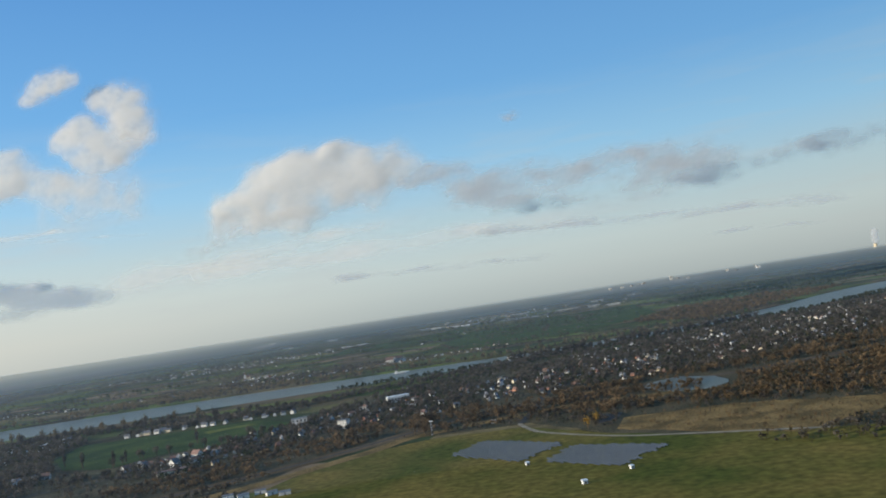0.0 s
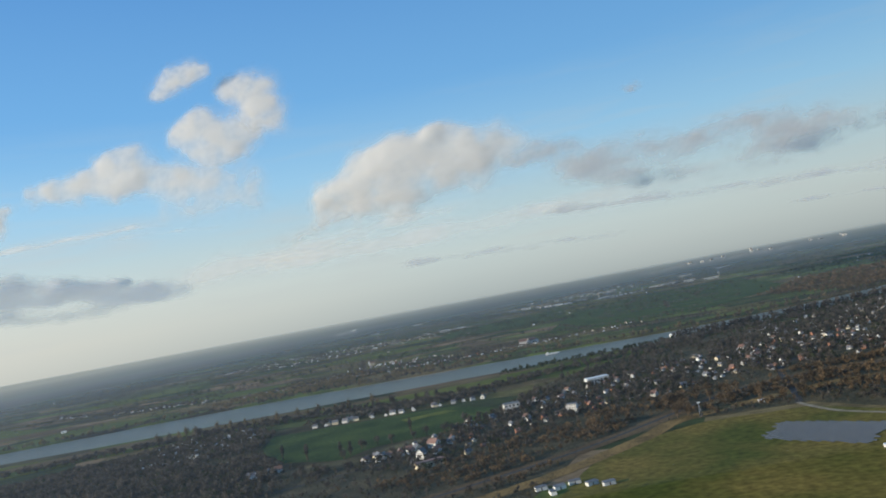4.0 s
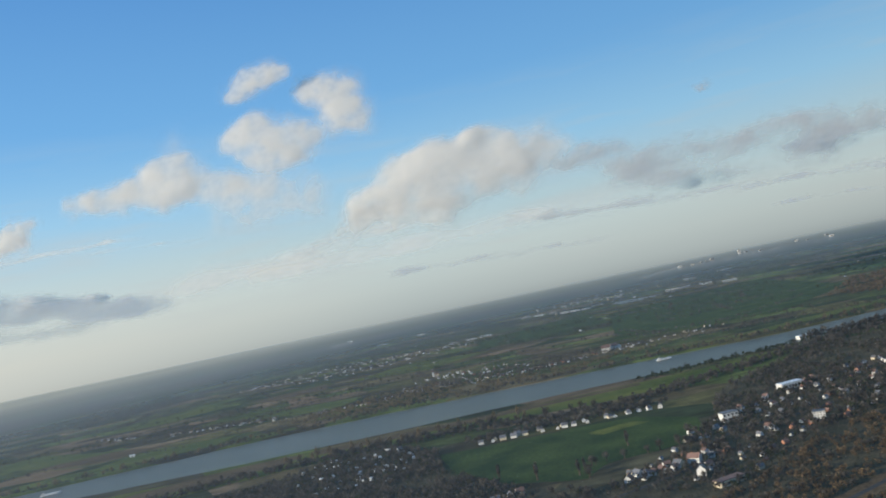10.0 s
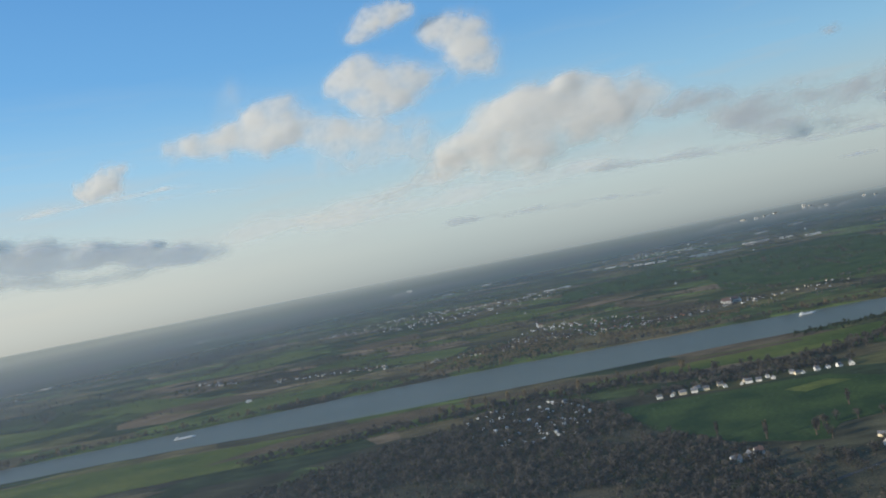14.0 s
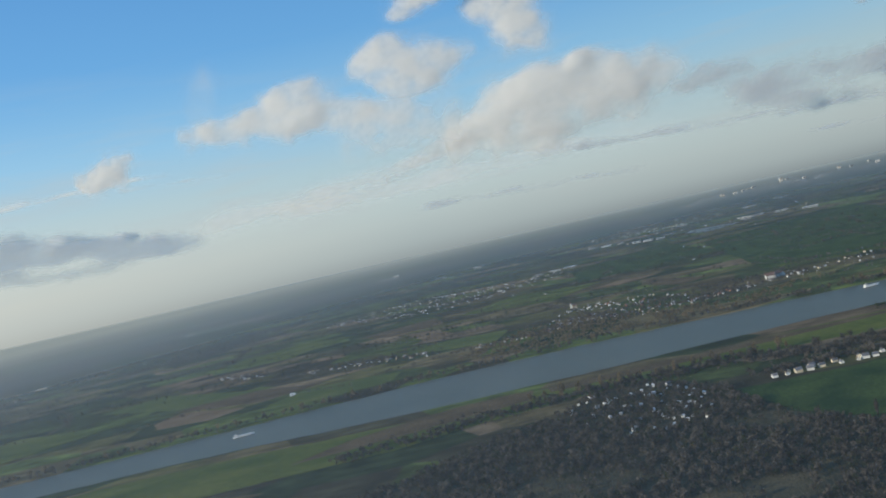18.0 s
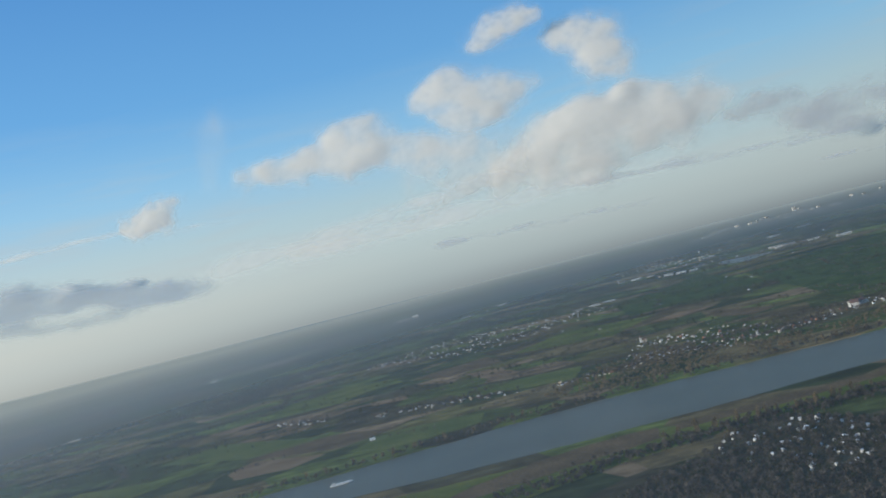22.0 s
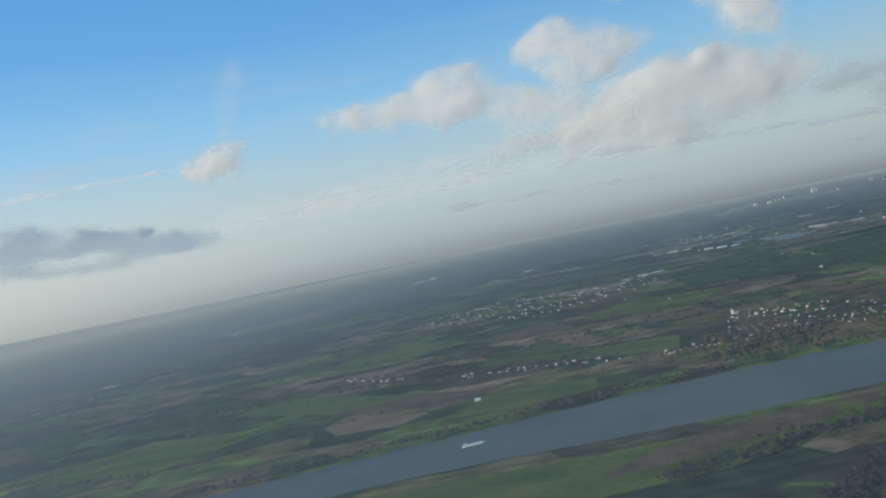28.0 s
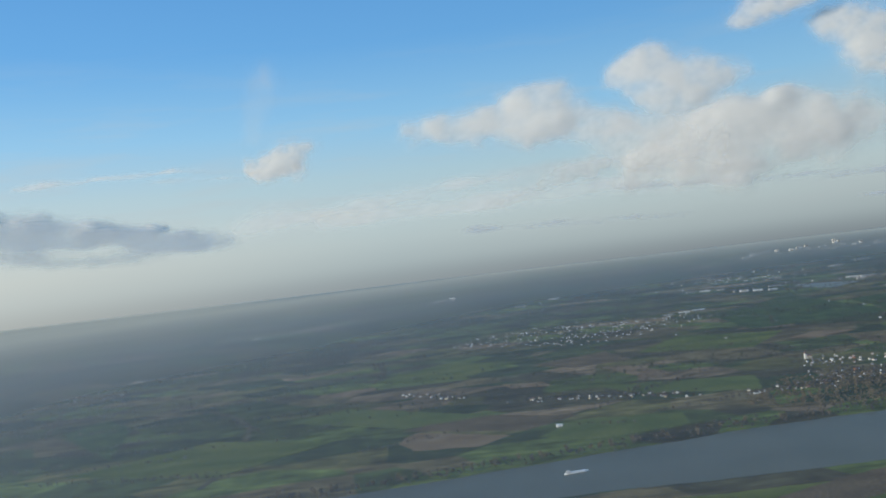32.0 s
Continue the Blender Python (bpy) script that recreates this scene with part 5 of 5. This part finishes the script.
# ---- works, town and power station on the plain ----
def works(lx, ly, h, label, group="works on the plain"):
    return box_building(rnd.choice((M_FARWALL, M_FARWALL, M_WHITE)), rnd.choice((M_METAL, M_SLATE, M_SLATE)), lx * 0.8, ly * 0.8, h * 0.7, 1, 6, "works_hall", label, "industrial hall", group)


HALLS = [(-95, 2526, 30, 9, 5), (-60, 2510, 34, 9, 4), (-22, 2497, 24, 8, 4), (-2, 2372, 26, 12, 6), (24, 2345, 30, 10, 5), (50, 2315, 26, 10, 5), (95, 2418, 40, 9, 4), (300, 2420, 36, 10, 5), (330, 2400, 46, 11, 6), (378, 2350, 40, 11, 7),
         (412, 2250, 44, 11, 6), (280, 2330, 26, 10, 7), (700, 4150, 60, 14, 9), (760, 4180, 50, 14, 12), (840, 4060, 70, 15, 9), (885, 4073, 40, 15, 14), (630, 3980, 60, 14, 8), (560, 3900, 50, 14, 7), (-783, 3430, 70, 14, 8), (-735, 3425, 30, 14, 14), (-1316, 2674, 26, 9, 8),
         (-540, 2740, 40, 10, 5), (-300, 1990, 26, 7, 5), (-260, 2010, 30, 7, 4), (-225, 2025, 34, 7, 4), (-420, 2900, 40, 10, 5), (200, 2680, 44, 10, 5), (480, 2900, 50, 12, 6), (640, 3050, 60, 12, 6), (-1396, 1910, 30, 8, 5), (1119, 3850, 60, 16, 10), (980, 3700, 50, 12, 8)]
for x, y, lx, ly, h in HALLS:
    put(works(lx, ly, h, "long white industrial hall on the distant plain"), x, y, rnd.uniform(-12, 12))
t0 = box_building(M_FARWALL, M_FARWALL, 13, 9, 26, 6, 4, "tower_block", "pale high-rise block in the distant city", "tower block", "city blocks")
put(t0, 1050, 4130)
for k in range(22):
    x, y, sz = 1000 + rnd.gauss(0, 170), 4090 + rnd.gauss(0, 110), rnd.uniform(0.15, 0.7)
    copy_thing(t0, pose(x, y, 0, 0, 0, rnd.uniform(-20, 20)) @ Matrix.Diagonal((rnd.uniform(0.6, 1.4), 1, sz, 1)))
far_houses("city_houses", [(rng.normal(900, 260), rng.normal(4000, 160)) for _ in range(150)] + [(rng.normal(150, 130), rng.normal(2750, 150)) for _ in range(70)], "pale roofs of the distant city", 2.2, rnd)


def cooling_tower(h, r):
    root = new("cooling_tower")
    bm = bmesh.new()
    prof = [(0.0, 1.0), (0.25, 0.8), (0.5, 0.66), (0.75, 0.6), (1.0, 0.64)]
    rings = [[bm.verts.new((math.cos(a) * r * q, math.sin(a) * r * q, z * h)) for a in np.arange(20) * math.tau / 20] for z, q in prof]
    for lo, hi in zip(rings, rings[1:]):
        for i in range(20):
            bm.faces.new((lo[i], lo[(i + 1) % 20], hi[(i + 1) % 20], hi[i]))
    part("shell", bm, M_CREAM, root)
    part("basin", boxed(-r * 1.1, r * 1.1, -r * 1.1, r * 1.1, 0, h * 0.06), M_SLATE, root)
    return tagged(root, "pale cooling tower of the distant power station", "cooling tower")


put(cooling_tower(26, 12), 2065, 4179)
cloud(2068, 4179, 52, [(0, -18, 14, 0.97), (3, 0, 17, 0.97), (-3, 18, 17, 0.95), (4, 34, 14, 0.8)], "white steam plume rising from the cooling tower", 41, squash=1.0, base=1.0, name="steam_plume")


# ---- the aeroplane's wing and engine, aloft over the river ----
# The sky's blue reflection on the grey wing is put into this base colour.
M_SKIN = mat("wing skin sky reflection", (0.014, 0.044, 0.112), (0.022, 0.062, 0.148), 3, 0.42, 0.0, fine=0.06)
M_SKIN.node_tree.nodes["Principled BSDF"].inputs["IOR"].default_value = 1.12
M_LIP = mat("worn inlet paint", (0.36, 0.35, 0.34), (0.44, 0.43, 0.41), 5, 0.5, 0.0, fine=0.08)
M_PAINT = mat("grey aircraft paint", (0.20, 0.215, 0.24), (0.26, 0.275, 0.30), 4, 0.4, 0.0, fine=0.05)
M_PAINT.node_tree.nodes["Principled BSDF"].inputs["IOR"].default_value = 1.2
# Golden sheen below and dark sky reflection on top are put into base colours.
M_COWL = mat("polished cowling metal", (0.40, 0.33, 0.23), (0.54, 0.45, 0.32), 5, 0.4, 0.25, fine=0.06, stretch=(1, 5, 5))
M_REFLECT = mat("dark sky reflection tone", (0.060, 0.052, 0.048), (0.085, 0.074, 0.066), 5, 0.35, 0.0, fine=0.06)
M_REFLECT.node_tree.nodes["Principled BSDF"].inputs["IOR"].default_value = 1.2
M_BEIGE = mat("beige composite panel", (0.64, 0.39, 0.21), (0.74, 0.47, 0.27), 6, 0.5, 0.0, fine=0.08)
M_BEIGE.node_tree.nodes["Principled BSDF"].inputs["IOR"].default_value = 1.2
M_CREAMP = mat("cream cowling panel", (0.88, 0.66, 0.38), (0.93, 0.72, 0.44), 6, 0.4, 0.0, fine=0.06)
M_CREAMP.node_tree.nodes["Principled BSDF"].inputs["IOR"].default_value = 1.25
M_SEAL = mat("black rubber seal", (0.004, 0.004, 0.005), (0.007, 0.007, 0.008), 8, 0.6)
M_SEAL.node_tree.nodes["Principled BSDF"].inputs["IOR"].default_value = 1.05
M_SLAT = mat("bare slat metal", (0.26, 0.27, 0.29), (0.36, 0.37, 0.38), 4, 0.28, 0.85, fine=0.06)
M_LENS = mat("white lamp glass", (0.80, 0.79, 0.74), (0.88, 0.87, 0.82), 6, 0.12)
CRAFT = look((-462.58, 101.75, 145.749), (-462.631, 103.749, 145.714), -13.1)


def slab(name, outline, top, thick, material, parent, label=""):
    """A flat piece from an outline (across, ahead), with its upper face at the height top."""
    bm = bmesh.new()
    hi = [bm.verts.new((x, top, -d)) for x, d in outline]
    lo = [bm.verts.new((x, top - thick, -d)) for x, d in outline]
    f = bm.faces.new(hi)
    g = bm.faces.new(lo[::-1])
    for i in range(len(hi)):
        j = (i + 1) % len(hi)
        bm.faces.new((lo[i], lo[j], hi[j], hi[i]))
    bmesh.ops.recalc_face_normals(bm, faces=bm.faces[:])
    bmesh.ops.triangulate(bm, faces=[f, g])
    return part(name, bm, material, parent, label)


def rolled(name, outer, inner, top, drop, material, parent, label=""):
    """A rounded leading edge between two lines."""
    bm = bmesh.new()
    rows = []
    for k in range(7):
        u = k / 6
        z = top - drop * (1 - math.sqrt(1 - (1 - u) ** 2))
        rows.append([bm.verts.new((a[0] + (b[0] - a[0]) * u, z, -(a[1] + (b[1] - a[1]) * u))) for a, b in zip(outer, inner)])
    for a, b in zip(rows, rows[1:]):
        for i in range(len(a) - 1):
            bm.faces.new((a[i], a[i + 1], b[i + 1], b[i])).smooth = True
    bmesh.ops.recalc_face_normals(bm, faces=bm.faces[:])
    return part(name, bm, material, parent, label)


def aeroplane_wing():
    root = new("aeroplane_wing")
    z = -0.55
    slab("skin", [(0.079, 1.82), (0.355, 2.10), (0.443, 2.23), (0.545, 2.52), (0.723, 2.85), (1.25, 3.64), (2.333, 5.28), (5.97, 10.75), (5.97, 9.2), (1.8, 1.82)], z, 0.07, M_SKIN, root, "wing skin coloured with the sky's deep blue reflection")
    outer = [(0.689, 2.90), (0.781, 3.03), (1.273, 3.80), (2.492, 5.78), (4.791, 9.5), (7.07, 13.1)]
    inner = [(0.723, 2.881), (0.781, 2.921), (1.234, 3.632), (2.333, 5.321), (4.227, 8.191), (5.895, 10.711)]
    seal = [(0.700, 2.79), (0.770, 2.83), (1.170, 3.45), (2.17, 4.94), (3.84, 7.42), (5.22, 9.46)]
    lip = [(x + 0.02 * d * 0.1, d - 0.05 * d * 0.35) for x, d in seal]
    rolled("slat", outer, inner, z + 0.002, 0.05, M_SLAT, root, "bare metal leading-edge slat")
    slab("seal", inner + seal[::-1], z + 0.006, 0.02, M_SEAL, root, "black rubber seal behind the slat")
    slab("edge_strip", seal + lip[::-1], z + 0.008, 0.02, M_SLAT, root, "pale metal strip")
    gap = [(0.232, 1.801), (0.447, 2.148), (0.843, 2.748), (1.467, 3.617), (2.894, 5.607), (3.678, 6.683)]
    slab("panel_gap", gap + [(x + 0.004 * d, d - 0.017 * d) for x, d in gap[::-1]], z + 0.004, 0.01, M_SEAL, root, "dark panel joint")
    slab("root_fairing", [(-0.005, 1.82), (0.086, 1.984), (0.204, 2.193), (0.312, 2.36), (0.459, 2.619), (0.585, 2.813), (0.704, 2.921), (0.713, 2.842), (0.545, 2.524), (0.446, 2.252), (0.355, 2.104), (0.205, 2.137), (0.083, 1.903), (0.055, 1.82)], z + 0.010, 0.008, M_PAINT, root, "pale blue-grey leading-edge fairing")
    slab("lamp_recess", [(-0.03, 1.84), (0.10, 2.06), (0.235, 2.11), (0.17, 2.0), (0.09, 1.852)], z + 0.013, 0.004, M_SEAL, root)
    slab("landing_lamp", [(0.09, 2.075), (0.125, 2.125), (0.19, 2.15), (0.255, 2.135), (0.331, 2.083), (0.245, 2.095), (0.17, 2.098)], z + 0.017, 0.004, M_LENS, root, "white landing lamp cover")
    slab("wing_root", [(-0.12, 1.70), (-0.01, 1.90), (0.11, 2.12), (0.355, 2.12), (0.25, 1.82), (0.10, 1.70)], z - 0.012, 0.05, M_PAINT, root, "pale wing root under the lamp")
    for k in range(9):
        x, d = 1.06 + 0.038 * k, 2.84 + 0.05 * k
        slab("marking", [(x, d), (x + 0.010, d + 0.015), (x + 0.016, d - 0.004), (x + 0.006, d - 0.018)], z + 0.003, 0.003, M_SEAL, root)
    root.matrix_basis = CRAFT
    return tagged(root, "swept aeroplane wing with bare slat and sky-blue sheen in its colour", "aeroplane wing")


def ring_patch(bm, xs, rad, t0, t1, n, axis_y, axis_d, lift):
    rows = []
    for x in xs:
        a0, a1 = t0(x), t1(x)
        row = []
        for k in range(n + 1):
            a = radians(a0 + (a1 - a0) * k / n)
            r = rad(x) + lift
            row.append(bm.verts.new((x, axis_y + r * math.cos(a), -axis_d + r * math.sin(a))))
        rows.append(row)
    for a, b in zip(rows, rows[1:]):
        for k in range(n):
            bm.faces.new((a[k], a[k + 1], b[k + 1], b[k])).smooth = True
    bmesh.ops.recalc_face_normals(bm, faces=bm.faces[:])
    return bm


def engine():
    root = new("jet_engine")
    ay, ad = -0.736, 1.75
    front = lambda x: float(np.interp(x, (-1.45, -1.35, -1.2, -1.0, -0.9, -0.75, -0.66), (0.26, 0.31, 0.35, 0.372, 0.376, 0.374, 0.366)))
    body = lambda x: float(np.interp(x, (-0.70, -0.667, -0.60, -0.535, -0.40, -0.247, 0.0, 0.10, 0.15, 0.185, 0.20), (0.340, 0.352, 0.372, 0.379, 0.375, 0.361, 0.338, 0.328, 0.316, 0.285, 0.10)))
    full0, full1 = (lambda x: -180.0), (lambda x: 180.0)
    part("inlet_cowl", ring_patch(bmesh.new(), np.linspace(-1.45, -0.69, 14), front, full0, full1, 48, ay, ad, 0), M_LIP, root, "pale blue painted inlet cowl")
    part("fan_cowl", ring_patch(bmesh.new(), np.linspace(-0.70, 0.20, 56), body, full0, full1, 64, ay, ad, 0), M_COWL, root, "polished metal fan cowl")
    # Overlay on the cowl's top that paints in the dark reflected sky.
    part("top_cowl", ring_patch(bmesh.new(), np.linspace(-0.655, 0.075, 30), body, lambda x: -60.0, lambda x: 21.0 + 6 * (x + 0.25), 24, ay, ad, 0.0022), M_REFLECT, root, "upper cowling coloured dark for the reflected sky")
    arch = lambda x: 17.5 + 9 * max(0.0, (-0.43 - x) / 0.105) ** 2.2 + 6 * max(0.0, (x + 0.43) / 0.19) ** 1.3
    side = part("side_panel", ring_patch(bmesh.new(), np.linspace(-0.53, -0.252, 16), body, arch, lambda x: 62.0, 14, ay, ad, 0.003), M_BEIGE, root, "beige composite panel with an arched edge")
    rear = part("rear_panel", ring_patch(bmesh.new(), np.linspace(-0.246, 0.07, 14), body, lambda x: 28.0, lambda x: 70.0, 12, ay, ad, 0.003), M_CREAMP, root, "cream riveted panel")
    for x in (-0.249, -0.66):
        part("seam", ring_patch(bmesh.new(), (x - 0.0009, x + 0.0009), body, lambda q: -20.0, lambda q: 70.0, 30, ay, ad, 0.0045), M_SEAL, root)
    for k in range(9):
        x, a = -0.235 + 0.033 * k, radians(29.5)
        r = body(x) + 0.004
        p = Vector((x, ay + r * math.cos(a), -ad + r * math.sin(a)))
        bm = bmesh.new()
        bmesh.ops.create_uvsphere(bm, u_segments=8, v_segments=5, radius=0.0026, matrix=Matrix.Translation(p))
        part("rivet", bm, M_SEAL, rear)
    for x, t in ((-0.505, 24.0), (-0.31, 20.5), (-0.27, 30.0), (-0.44, 19.0), (-0.36, 35.0)):
        a, r = radians(t), body(x) + 0.004
        bm = bmesh.new()
        bmesh.ops.create_uvsphere(bm, u_segments=10, v_segments=6, radius=0.0032, matrix=Matrix.Translation((x, ay + r * math.cos(a), -ad + r * math.sin(a))))
        part("latch", bm, M_LENS, side, "small white latch")
    bm = bmesh.new()
    ring_patch(bm, np.linspace(-0.815, -0.745, 9), front, lambda x: 17.0 - 2.2 * math.sqrt(max(0, 1 - ((x + 0.78) / 0.036) ** 2)), lambda x: 17.0 + 2.2 * math.sqrt(max(0, 1 - ((x + 0.78) / 0.036) ** 2)), 6, ay, ad, 0.002)
    part("intake_scoop", bm, M_SEAL, root, "dark flush air scoop")
    root.matrix_basis = CRAFT
    return tagged(root, "polished jet engine nacelle with beige and cream panels", "jet engine")


aeroplane_wing()
engine()


# ---- the plain rises gently towards its far rim ----
def rise(x, y):
    return 28 * np.clip((np.hypot(x + 400, y) - 2600) / 2300, 0, 1) ** 2


for ob in list(scene.objects):
    if ob.parent is None and ob.name.split(".")[0] not in ("cloud", "steam", "aeroplane_wing", "jet_engine"):
        if ob.type == "MESH" and ob.location.length < 1:
            co = np.empty(len(ob.data.vertices) * 3)
            ob.data.vertices.foreach_get("co", co)
            co = co.reshape(-1, 3)
            co[:, 2] += rise(co[:, 0], co[:, 1])
            ob.data.vertices.foreach_set("co", co.ravel())
            ob.data.update()
        elif ob.type in ("MESH", "EMPTY"):
            m = ob.matrix_basis.copy()
            m.translation.z += float(rise(m.translation.x, m.translation.y))
            ob.matrix_basis = m
